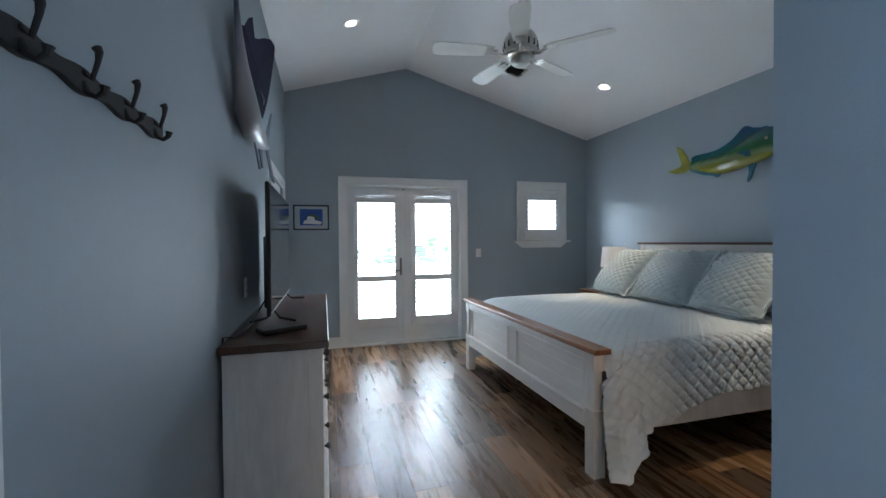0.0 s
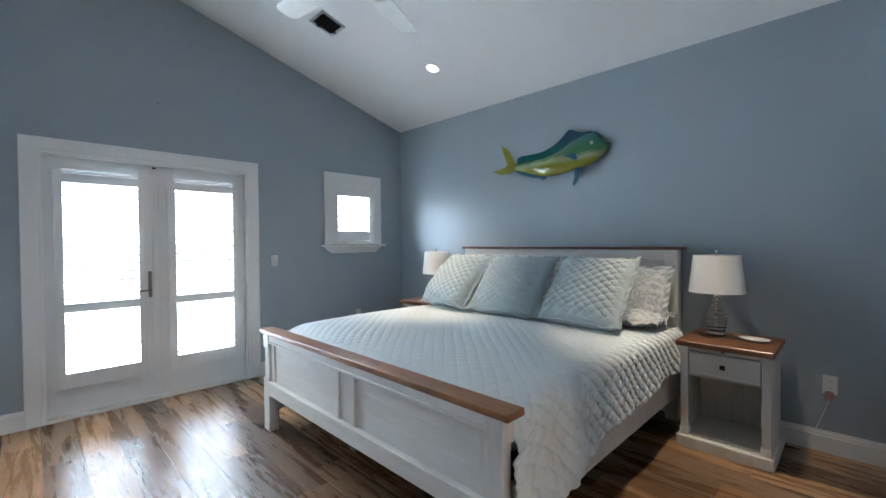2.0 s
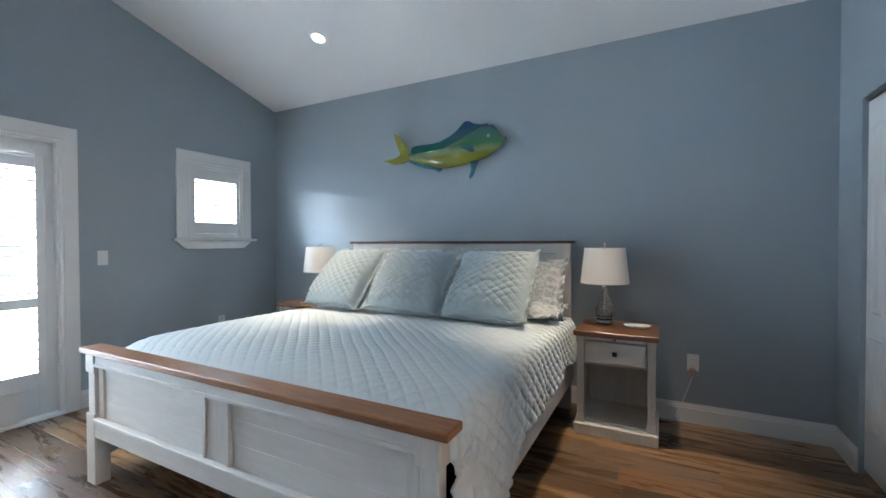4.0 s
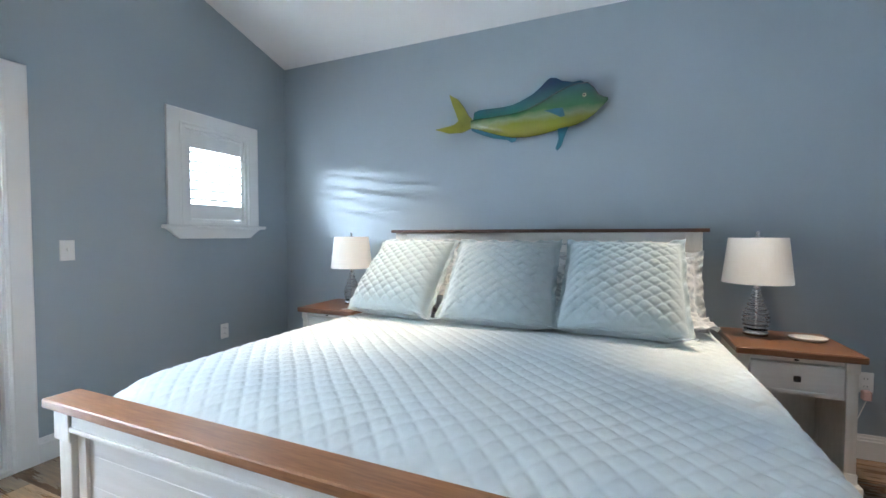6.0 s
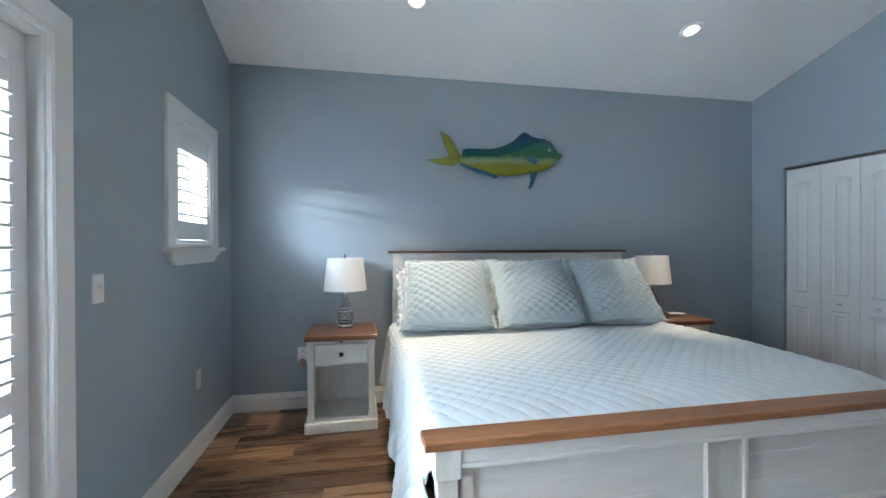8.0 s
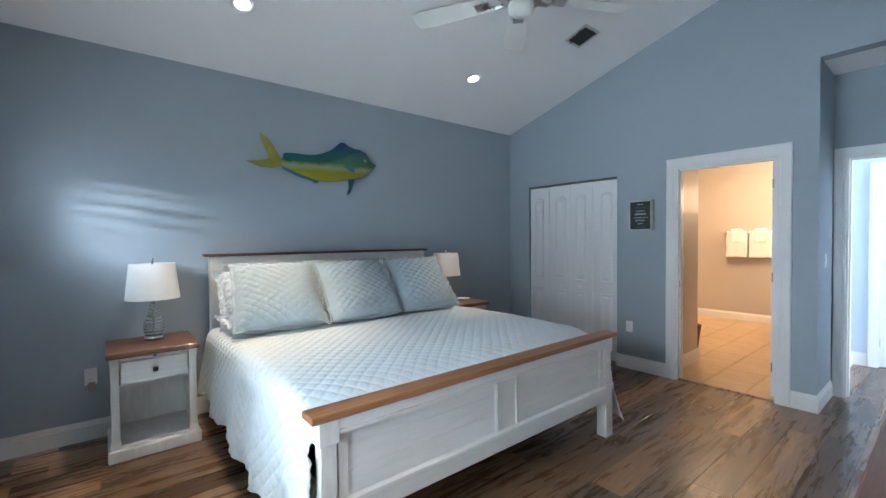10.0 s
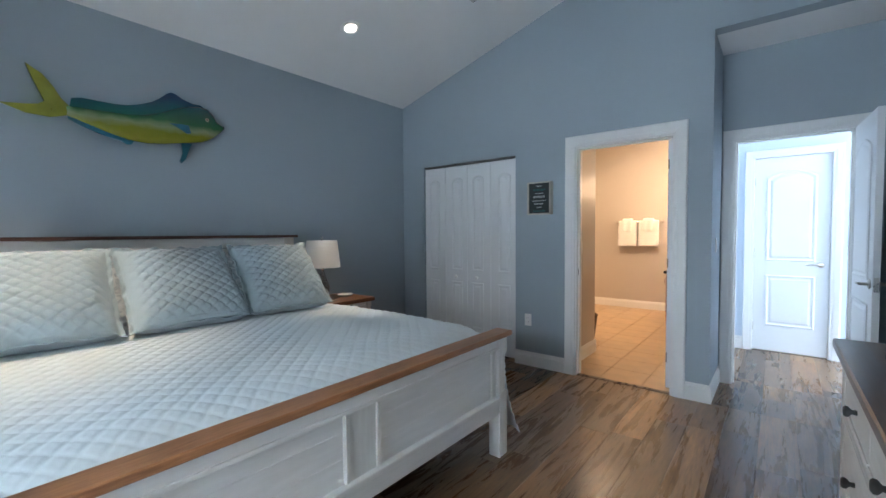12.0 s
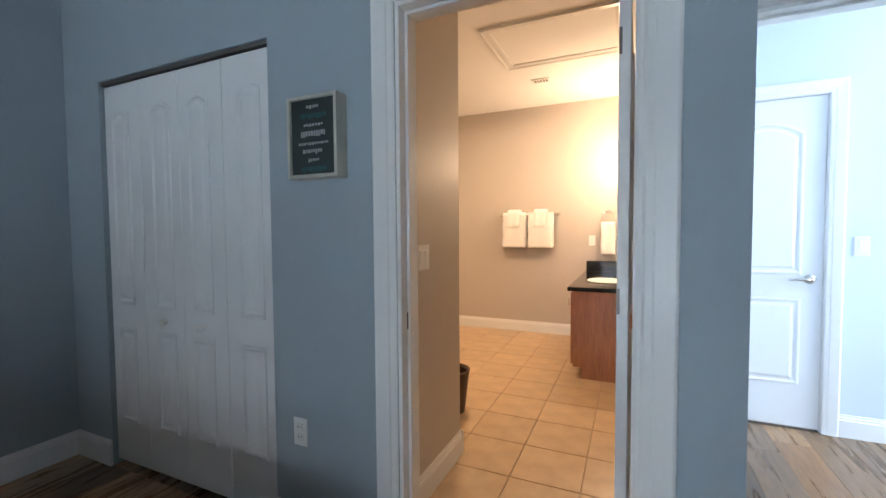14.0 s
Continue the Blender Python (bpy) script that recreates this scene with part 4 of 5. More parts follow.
def table_lamp(x, y, z=0.690):
    t = thing("table_lamp", "table lamp with ribbed clear glass base and white drum shade", "lamp", "bedside table lamps", (x, y, z))
    part("foot", lathe([(0.058, 0), (0.058, 0.020), (0.050, 0.025)], 32), M_CHROME, t, "polished metal foot", True)
    prof = []
    for i in range(81):
        f = i / 80
        r = 0.046 + 0.014 * math.sin(min(1, f / 0.5) * math.pi) if f < 0.25 else 0
        r = 0.048 + 0.013 * math.sin(f / 0.28 * math.pi / 2) if f < 0.28 else 0.061 - 0.045 * (1 - math.cos((f - 0.28) / 0.72 * math.pi)) / 2
        prof.append((r + 0.0055 * math.sin(f * 2 * math.pi * 10), 0.025 + f * 0.235))
    part("base", lathe(prof, 32), M_LAMPGLASS, t, "ribbed clear glass body", True)
    part("stem", tube([(0, 0, 0.025), (0, 0, 0.34)], 0.005), M_CHROME, t)
    part("neck", lathe([(0.016, 0.258), (0.018, 0.264), (0.012, 0.275), (0.010, 0.30)], 20), M_CHROME, t, smooth=True)
    sh = bmesh.new()
    n = 48
    rows = [(0.164, 0.290), (0.164, 0.293), (0.138, 0.536), (0.138, 0.540), (0.136, 0.540), (0.136, 0.536), (0.162, 0.293), (0.162, 0.290)]
    rr = [[sh.verts.new((r * math.cos(2 * math.pi * i / n), r * math.sin(2 * math.pi * i / n), zz)) for i in range(n)] for r, zz in rows]
    for a, b in zip(rr, rr[1:] + rr[:1]):
        for i in range(n):
            sh.faces.new((a[i], a[(i + 1) % n], b[(i + 1) % n], b[i]))
    part("shade", sh, M_SHADE, t, "white linen drum shade")
    bm = tube([(-0.137, 0, 0.53), (0.137, 0, 0.53)], 0.002, 6)
    tube([(0, -0.137, 0.53), (0, 0.137, 0.53)], 0.002, 6, bm)
    part("shade_ring", bm, M_CHROME, t)
    part("finial", lathe([(0.006, 0.530), (0.006, 0.545), (0.014, 0.549), (0.005, 0.556), (0.013, 0.566), (0.012, 0.574), (0.0, 0.578)], 16, caps=False), M_CHROME, t, "chrome finial", True)
    return t


nightstand(1.985)
nightstand(4.803)
table_lamp(4.305, 2.080)
table_lamp(4.300, 4.785)
bm = lathe([(0.062, 0.0), (0.078, 0.010), (0.084, 0.017), (0.080, 0.018), (0.060, 0.008), (0.0, 0.007)], 32, caps=False)
for v in bm.verts:
    v.co.y *= 1.0
    v.co.x *= 0.72
tray = link_mesh("trinket_dish", bm, M_PLASTIC, smooth=True)
tray.location = (4.25, 1.865, 0.691)
tagged(tray, "small oval white ceramic dish on the nightstand", "dish")

# ---- dresser and television ----
dr = thing("dresser", "long white dresser with a dark stained top and knobs", "dresser")
DX0, DX1, DY0, DY1 = 0.385, 0.790, 2.275, 3.965
part("top", box(0.372, 0.818, 2.245, 3.992, 0.848, 0.882, 0.005), M_DARKTOP, dr, "dark brown stained wooden top")
for y0, y1, s in ((DY0, DY0 + 0.02, -1), (DY1 - 0.02, DY1, 1)):
    part("side_panel", box(DX0, DX1 - 0.061, y0, y1, 0.098, 0.848, 0.001), M_WHITEWOOD, dr)
    a, b = sorted((y0 + s * 0.004 if s < 0 else DY1 + 0.004, DY0 + 0.055 if s < 0 else DY1 - 0.055))
    part("corner_post", box(DX1 - 0.06, DX1, a, b, 0.098, 0.848, 0.002), M_WHITEWOOD, dr)
part("stile", box(DX0, DX0 + 0.05, DY0 - 0.004, DY0 - 0.0005, 0.098, 0.848), M_WHITEWOOD, dr)
part("rail", box(DX0 + 0.05, DX1 - 0.061, DY0 - 0.0035, DY0 - 0.0005, 0.79, 0.848), M_WHITEWOOD, dr)
part("plinth", box(DX0, DX1 + 0.022, DY0 - 0.018, DY1 + 0.018, 0.0, 0.098, 0.006), M_WHITEWOOD, dr)
part("back", box(DX0, DX0 + 0.012, DY0 + 0.02, DY1 - 0.02, 0.1, 0.845), M_WHITEWOOD, dr)
for z0, z1 in ((0.81, 0.845), (0.62, 0.65), (0.36, 0.385), (0.098, 0.115)):
    part("rail", box(DX1 - 0.029, DX1 - 0.006, DY0 + 0.055, DY1 - 0.055, z0, z1), M_WHITEWOOD, dr)
part("carcass", box(DX0 + 0.02, DX1 - 0.031, DY0 + 0.03, DY1 - 0.03, 0.1, 0.84), M_WHITEWOOD, dr)


def knob_bm(x, y, z):
    bm = lathe([(0.008, 0), (0.007, 0.012), (0.016, 0.020), (0.017, 0.027), (0.012, 0.032), (0.0, 0.033)], 14, caps=False)
    bmesh.ops.rotate(bm, verts=bm.verts, cent=(0, 0, 0), matrix=Matrix.Rotation(radians(90), 3, "Y"))
    bmesh.ops.translate(bm, verts=bm.verts, vec=(x, y, z))
    return bm


def drawer(y0, y1, z0, z1, knobs):
    d_ = part("drawer", boxes((DX1 - 0.03, DX1 - 0.002, y0, y1, z0, z1), (DX1 - 0.002, DX1 + 0.003, y0, y1, z0, z0 + 0.014), (DX1 - 0.002, DX1 + 0.003, y0, y1, z1 - 0.014, z1), bevel=0.001), M_WHITEBOARD, dr)
    for k in knobs:
        part("knob", knob_bm(DX1 - 0.002, k, (z0 + z1) / 2), M_BRONZE, d_, "round dark bronze knob", True)


ya, yb = DY0 + 0.06, DY1 - 0.06
w3 = (yb - ya) / 3
for i, k in enumerate((2.63, 3.12, 3.61)):
    drawer(ya + i * w3 + 0.006, ya + (i + 1) * w3 - 0.006, 0.655, 0.805, (k,))
ym = (ya + yb) / 2
for z0, z1 in ((0.39, 0.615), (0.12, 0.355)):
    drawer(ya + 0.006, ym - 0.006, z0, z1, (2.63, 2.89))
    drawer(ym + 0.006, yb - 0.006, z0, z1, (3.35, 3.61))

tv = thing("television", "large black flat television standing on a dresser", "television")
part("housing", boxes((0.515, 0.536, 2.645, 3.862, 0.935, 1.630), (0.478, 0.516, 2.85, 3.66, 0.95, 1.35), bevel=0.006), M_BLACK, tv)
part("screen", box(0.5365, 0.5385, 2.655, 3.852, 0.955, 1.620), M_SCREEN, tv, "glossy dark screen reflecting the doors")
for y, s in ((2.86, -1), (3.66, 1)):
    bm = tube([(0.645, y + s * 0.10, 0.889), (0.56, y + s * 0.03, 0.898), (0.527, y, 0.935), (0.49, y + s * 0.03, 0.898), (0.42, y + s * 0.09, 0.889)], 0.007, 8)
    part("foot", bm, M_BLACK, tv, "splayed black metal foot")
dev = link_mesh("media_player", box(-0.05, 0.05, -0.11, 0.11, 0, 0.024, 0.006), M_BLACK)
dev.matrix_world = Matrix.Translation((0.60, 2.52, 0.882)) @ Matrix.Rotation(radians(-62), 4, "Z")
tagged(dev, "small glossy black media box on the dresser", "media box")
cord = link_mesh("power_cable", tube([(0.478, 2.95, 1.0), (0.44, 2.88, 0.92), (0.43, 2.75, 0.889), (0.42, 2.55, 0.888), (0.40, 2.42, 0.888), (0.373, 2.36, 0.90), (0.368, 2.34, 0.80)], 0.004), M_BLACK)
tagged(cord, "black power cable behind the television", "cable")


# ---- wall plates ----
def plate(name, label, category, at, face, kind="outlet"):
    """A wall plate at a point of the wall; face is the way that it looks: '+x', '-x', '+y' or '-y'."""
    t = thing(name, label, category)
    turn = {"+y": 180, "-y": 0, "+x": 90, "-x": -90}[face]
    if kind != "double":
        part("cover", box(-0.036, 0.036, -0.006, 0, -0.058, 0.058, 0.003), M_PLASTIC, t)
    if kind == "outlet":
        for z in (-0.021, 0.021):
            s = part("socket", box(-0.017, 0.017, -0.0085, -0.006, z - 0.014, z + 0.014, 0.002), M_PLASTIC, t)
            part("slot", boxes((-0.008, -0.006, -0.0092, -0.0085, z - 0.004, z + 0.006), (0.006, 0.008, -0.0092, -0.0085, z - 0.004, z + 0.006)), M_BLACK, s)
    elif kind == "rocker":
        part("rocker", box(-0.016, 0.016, -0.010, -0.006, -0.033, 0.033, 0.002), M_PLASTIC, t)
    elif kind == "double":
        part("cover", box(-0.058, 0.058, -0.0062, 0, -0.058, 0.058, 0.003), M_PLASTIC, t)
        for x in (-0.023, 0.023):
            part("rocker", box(x - 0.016, x + 0.016, -0.010, -0.006, -0.033, 0.033, 0.002), M_PLASTIC, t)
    elif kind == "toggle":
        part("toggle", box(-0.005, 0.005, -0.018, -0.006, -0.004, 0.016, 0.002), M_PLASTIC, t)
    t.matrix_world = Matrix.Translation(at) @ Matrix.Rotation(radians(turn), 4, "Z")
    return t


plate("light_switch", "white light switch with one toggle on the blue-grey wall", "light switch", (2.824, NY, 1.157), "-y", "toggle")
plate("power_outlet", "white power outlet low on the wall by the window", "power outlet", (3.835, NY, 0.480), "-y")
plate("power_outlet", "white power outlet beside the nightstand with a plug", "power outlet", (EX, 1.522, 0.427), "-x")
plate("power_outlet", "white power outlet beside the nightstand near the corner", "power outlet", (EX, 5.140, 0.442), "-x")
plate("power_outlet", "white power outlet between closet and bathroom door", "power outlet", (2.862, SY, 0.446), "+y")
plate("light_switch", "white rocker switch in the entry recess", "light switch", (NOOK_X, 0.50, 1.18), "-x", "rocker")
plate("light_switch", "wide white switch plate with two rockers on the bathroom wall", "light switch", (2.515, 0.340, 1.135), "-x", "double")
plate("light_switch", "wide white light switch in the hall", "light switch", (0.415, HALL_Y, 1.149), "+y", "rocker")
plate("power_outlet", "white power outlet behind the television", "power outlet", (WX, 2.95, 1.06), "+x")
plug = link_mesh("plug_adapter", box(EX - 0.045, EX - 0.010, 1.505, 1.545, 0.335, 0.39, 0.006), material("orange_grey_plug", (0.45, 0.28, 0.24), 0.5))
tagged(plug, "small pinkish plug with its cable below the outlet", "plug")
adapter = copy_thing(plug, Matrix.Translation((0, 3.612, 0.015)))
tagged(adapter, "small pinkish plug below the outlet near the corner", "plug")
cable = link_mesh("lamp_cable", tube([(EX - 0.03, 1.525, 0.335), (EX - 0.025, 1.56, 0.22), (EX - 0.030, 1.60, 0.10), (EX - 0.06, 1.66, 0.006), (EX - 0.05, 1.72, 0.005)], 0.0025, 6), M_PLASTIC)
tagged(cable, "thin pale lamp cable down to the floor", "cable")
jack = thing("wifi_extender", "white plug-in box on the wall beside the dresser", "plug-in box")
part("body", box(0.665, 0.745, NY - 0.035, NY, 0.375, 0.505, 0.012), M_PLASTIC, jack)
strike = link_mesh("strike_plate", box(2.3835, 2.3865, 0.690, 0.722, 0.90, 0.96), M_BRONZE)
tagged(strike, "small dark bronze strike plate in the bathroom door jamb", "strike plate")
nail = link_mesh("wall_nail", lathe([(0.004, 0), (0.004, 0.02)], 8), M_BRONZE)
nail.matrix_world = Matrix.Translation((1.83, NY, 2.548)) @ Matrix.Rotation(radians(90), 4, "X")
tagged(nail, "small dark nail in the wall above the doors", "nail")

# ---- picture and sign ----
pic = thing("framed_picture", "black-framed photograph of a boat on blue water", "picture")
px0, px1, pz0, pz1 = 0.449, 0.866, 1.467, 1.772
part("frame", boxes((px0, px0 + 0.018, NY - 0.024, NY, pz0, pz1), (px1 - 0.018, px1, NY - 0.024, NY, pz0, pz1), (px0 + 0.018, px1 - 0.018, NY - 0.024, NY, pz0, pz0 + 0.018), (px0 + 0.018, px1 - 0.018, NY - 0.024, NY, pz1 - 0.018, pz1), bevel=0.001), M_BLACK, pic)
part("mat_board", box(px0 + 0.018, px1 - 0.018, NY - 0.012, NY, pz0 + 0.018, pz1 - 0.018), material("grey_mat_board", (0.42, 0.47, 0.50), 0.7), pic)
M_SEA = material("picture_sea", (0.02, 0.075, 0.30), 0.3, vary=0.5, grain=25)
part("photograph", box(0.525, 0.790, NY - 0.0135, NY - 0.012, 1.525, 1.722), M_SEA, pic)
bm = bmesh.new()
for q_ in ([(0.56, 1.545), (0.76, 1.535), (0.785, 1.565), (0.70, 1.59), (0.58, 1.585)], [(0.60, 1.59), (0.70, 1.59), (0.69, 1.63), (0.62, 1.635)]):
    bm.faces.new([bm.verts.new((x, NY - 0.0145, z)) for x, z in q_])
part("boat", bm, material("picture_white", (0.7, 0.7, 0.68), 0.4, vary=0.2, grain=60), pic)
bm = bmesh.new()
bm.faces.new([bm.verts.new((x, NY - 0.0142, z)) for x, z in [(0.59, 1.60), (0.74, 1.59), (0.75, 1.63), (0.68, 1.66), (0.60, 1.64)]])
part("island", bm, material("picture_green", (0.06, 0.10, 0.05), 0.5, vary=0.3, grain=60), pic)

sign = thing("wooden_sign", "small chalkboard sign with lettering in a deep whitewashed frame", "sign")
M_SIGNWOOD = wood("whitewashed_frame", (0.42, 0.40, 0.34), (0.58, 0.56, 0.48), 2, 0.6, 10, 5)
sx0, sx1, sz0, sz1 = 2.610, 2.842, 1.457, 1.760
part("frame", boxes((sx0, sx0 + 0.013, SY, SY + 0.062, sz0, sz1), (sx1 - 0.013, sx1, SY, SY + 0.062, sz0, sz1), (sx0 + 0.013, sx1 - 0.013, SY, SY + 0.062, sz0, sz0 + 0.013), (sx0 + 0.013, sx1 - 0.013, SY, SY + 0.062, sz1 - 0.013, sz1), bevel=0.001), M_SIGNWOOD, sign)
part("board", box(sx0 + 0.013, sx1 - 0.013, SY, SY + 0.05, sz0 + 0.013, sz1 - 0.013), material("chalkboard", (0.022, 0.030, 0.032), 0.6, vary=0.2), sign)
M_CHALK = material("chalk_white", (0.38, 0.40, 0.40), 0.8)
M_TEAL = material("chalk_teal", (0.03, 0.11, 0.11), 0.8)
rng = random.Random(4)
z = 1.725
row = 0
while z > 1.485:
    wd, hh = ((0.05, 0.014), (0.12, 0.022), (0.09, 0.010), (0.11, 0.026), (0.14, 0.010), (0.08, 0.018))[row % 6]
    letters = bmesh.new()
    x = 2.726 - wd / 2
    while x < 2.726 + wd / 2:
        lw_ = rng.uniform(0.005, 0.011)
        add_box(letters, x, x + lw_, SY + 0.05, SY + 0.0512, z - hh * rng.uniform(0.6, 1), z)
        x += lw_ + 0.004
    part("lettering", letters, M_TEAL if row % 6 in (1,) else M_CHALK, sign)
    z -= hh + 0.016
    row += 1


# ---- mounted fish ----
def fish_z(u, py):
    return 2.33 - (py - 112) * 0.00355 + 0.085 - 0.099 * u


def mahi():
    bm = bmesh.new()
    k = 0.003466
    st = [(940, 193, 210, 0.016), (955, 190, 213, 0.022), (975, 188, 218, 0.03), (1000, 184, 224, 0.038), (1030, 180, 229, 0.046), (1060, 172, 228, 0.052), (1090, 158, 222, 0.056),
          (1115, 142, 215, 0.058), (1140, 130, 208, 0.057), (1160, 124, 202, 0.054), (1178, 123, 193, 0.046), (1190, 133, 184, 0.036), (1198, 146, 176, 0.026), (1208, 151, 166, 0.016), (1215, 152, 157, 0.006)]
    rings = []
    for px, t, b, th in st:
        u = (px - 864) * k
        y = 4.084 - u
        zt, zb = fish_z(u, t), fish_z(u, b)
        zc, hz = (zt + zb) / 2, (zt - zb) / 2
        rings.append([bm.verts.new((4.468 - th * math.cos(a) * (1.0 if math.cos(a) > 0 else 0.5), y, zc + hz * math.sin(a))) for a in [2 * math.pi * i / 20 for i in range(20)]])
    for a, b in zip(rings, rings[1:]):
        for i in range(20):
            f = bm.faces.new((a[i], a[(i + 1) % 20], b[(i + 1) % 20], b[i]))
            f.material_index = 0
    bm.faces.new(rings[0])
    bm.faces.new(rings[-1][::-1])

    def fin(pts, thick, mat, x=4.470, lean=0.0):
        q_ = [((px - 864) * k, py) for px, py in pts]
        fr_ = [bm.verts.new((x - thick - lean * i / len(q_), 4.084 - u, fish_z(u, py))) for i, (u, py) in enumerate(q_)]
        bk = [bm.verts.new((v.co.x + 2 * thick, v.co.y, v.co.z)) for v in fr_]
        f1 = bm.faces.new(fr_)
        f2 = bm.faces.new(bk[::-1])
        side = [bm.faces.new((fr_[i], bk[i], bk[(i + 1) % len(fr_)], fr_[(i + 1) % len(fr_)])) for i in range(len(fr_))]
        for f in (f1, f2, *side):
            f.material_index = mat

    fin([(947, 177), (960, 172), (980, 170), (1010, 167), (1030, 163), (1050, 155), (1072, 143), (1088, 130), (1100, 117), (1108, 112), (1118, 113), (1130, 119), (1150, 122), (1165, 120), (1175, 126), (1165, 140), (1130, 150), (1095, 172), (1050, 186), (1000, 192), (960, 196), (944, 196)], 0.006, 1)
    fin([(944, 208), (944, 192), (934, 183), (924, 166), (910, 149), (889, 138), (896, 158), (905, 179), (911, 194), (903, 201), (888, 206), (855, 213), (888, 221), (918, 219)], 0.007, 2)
    fin([(940, 208), (965, 214), (1000, 224), (1040, 229), (1036, 236), (1028, 238), (1020, 233), (990, 230), (960, 222), (942, 215)], 0.005, 3)
    fin([(1123, 212), (1144, 208), (1138, 222), (1130, 245), (1122, 254), (1119, 250), (1125, 232)], 0.006, 4, 4.450)
    fin([(1134, 175), (1120, 176), (1098, 180), (1112, 184), (1130, 192), (1138, 190)], 0.004, 4, 4.408)
    u = (1173 - 864) * k
    for r_, mi, dx in ((0.013, 5, 0.0), (0.007, 6, -0.004)):
        ring = [bm.verts.new((4.420 + dx, 4.084 - u + r_ * math.cos(a), fish_z(u, 151) + r_ * math.sin(a))) for a in [2 * math.pi * i / 12 for i in range(12)]]
        bm.faces.new(ring).material_index = mi
    return bm


def banded(name, stops, z_of, rough=0.25):
    """Paint in bands across a mounted fish, from its belly to its back."""
    m = bpy.data.materials.new(name)
    m.use_nodes = True
    n, l = m.node_tree.nodes, m.node_tree.links
    b = n["Principled BSDF"]
    b.inputs["Roughness"].default_value = rough
    b.inputs["Coat Weight"].default_value = 0.6
    co, sep, no = n.new("ShaderNodeTexCoord"), n.new("ShaderNodeSeparateXYZ"), n.new("ShaderNodeTexNoise")
    no.inputs["Scale"].default_value, no.inputs["Detail"].default_value = 14, 4
    l.new(co.outputs["Object"], sep.inputs[0])
    l.new(co.outputs["Object"], no.inputs["Vector"])
    a = n.new("ShaderNodeMath")
    a.operation = "MULTIPLY_ADD"
    a.inputs[1].default_value, a.inputs[2].default_value = z_of[0], z_of[1]
    l.new(sep.outputs["Y"], a.inputs[0])
    c = n.new("ShaderNodeMath")
    c.operation = "ADD"
    l.new(a.outputs[0], c.inputs[0])
    l.new(sep.outputs["Z"], c.inputs[1])
    e = n.new("ShaderNodeMath")
    e.operation = "MULTIPLY_ADD"
    e.inputs[1].default_value = 0.05
    l.new(no.outputs["Fac"], e.inputs[0])
    l.new(c.outputs[0], e.inputs[2])
    mr = n.new("ShaderNodeMapRange")
    mr.inputs["From Min"].default_value, mr.inputs["From Max"].default_value = z_of[2], z_of[3]
    l.new(e.outputs[0], mr.inputs["Value"])
    cr = n.new("ShaderNodeValToRGB")
    while len(cr.color_ramp.elements) < len(stops):
        cr.color_ramp.elements.new(0.5)
    for i, (p, col) in enumerate(stops):
        cr.color_ramp.elements[i].position, cr.color_ramp.elements[i].color = p, (*col, 1)
    l.new(mr.outputs[0], cr.inputs["Fac"])
    l.new(cr.outputs[0], b.inputs["Base Color"])
    return m


# the pale stop at 0.43 is a highlight painted along the flank
M_MAHI = banded("mahi_body", [(0.0, (0.42, 0.42, 0.22)), (0.08, (0.26, 0.24, 0.02)), (0.32, (0.20, 0.21, 0.015)), (0.43, (0.24, 0.30, 0.14)), (0.56, (0.03, 0.14, 0.05)), (1.0, (0.008, 0.09, 0.11))], (0.02, -0.07, 1.94, 2.28), 0.18)
M_MFIN = banded("mahi_dorsal", [(0.0, (0.02, 0.15, 0.07)), (0.5, (0.008, 0.10, 0.10)), (1.0, (0.004, 0.045, 0.11))], (0.12, -0.40, 2.10, 2.30))
M_YEL = material("mahi_tail_yellow", (0.26, 0.26, 0.03), 0.3, vary=0.35, grain=12, coat=0.5)
M_MBLUE = material("mahi_anal_blue", (0.03, 0.16, 0.22), 0.3, vary=0.3, grain=12, coat=0.5)
M_MTEAL = material("mahi_pelvic_teal", (0.01, 0.11, 0.15), 0.3, vary=0.4, grain=16, coat=0.5)
fish = link_mesh("fish_sculpture", mahi(), [M_MAHI, M_MFIN, M_YEL, M_MBLUE, M_MTEAL, material("eye_pale", (0.5, 0.5, 0.35), 0.2), M_BLACK], smooth=False)
for f_ in fish.data.polygons:
    f_.use_smooth = len(f_.vertices) == 4 and f_.material_index == 0
tagged(fish, "green, blue and yellow fibreglass fish mounted above the bed", "fish sculpture")


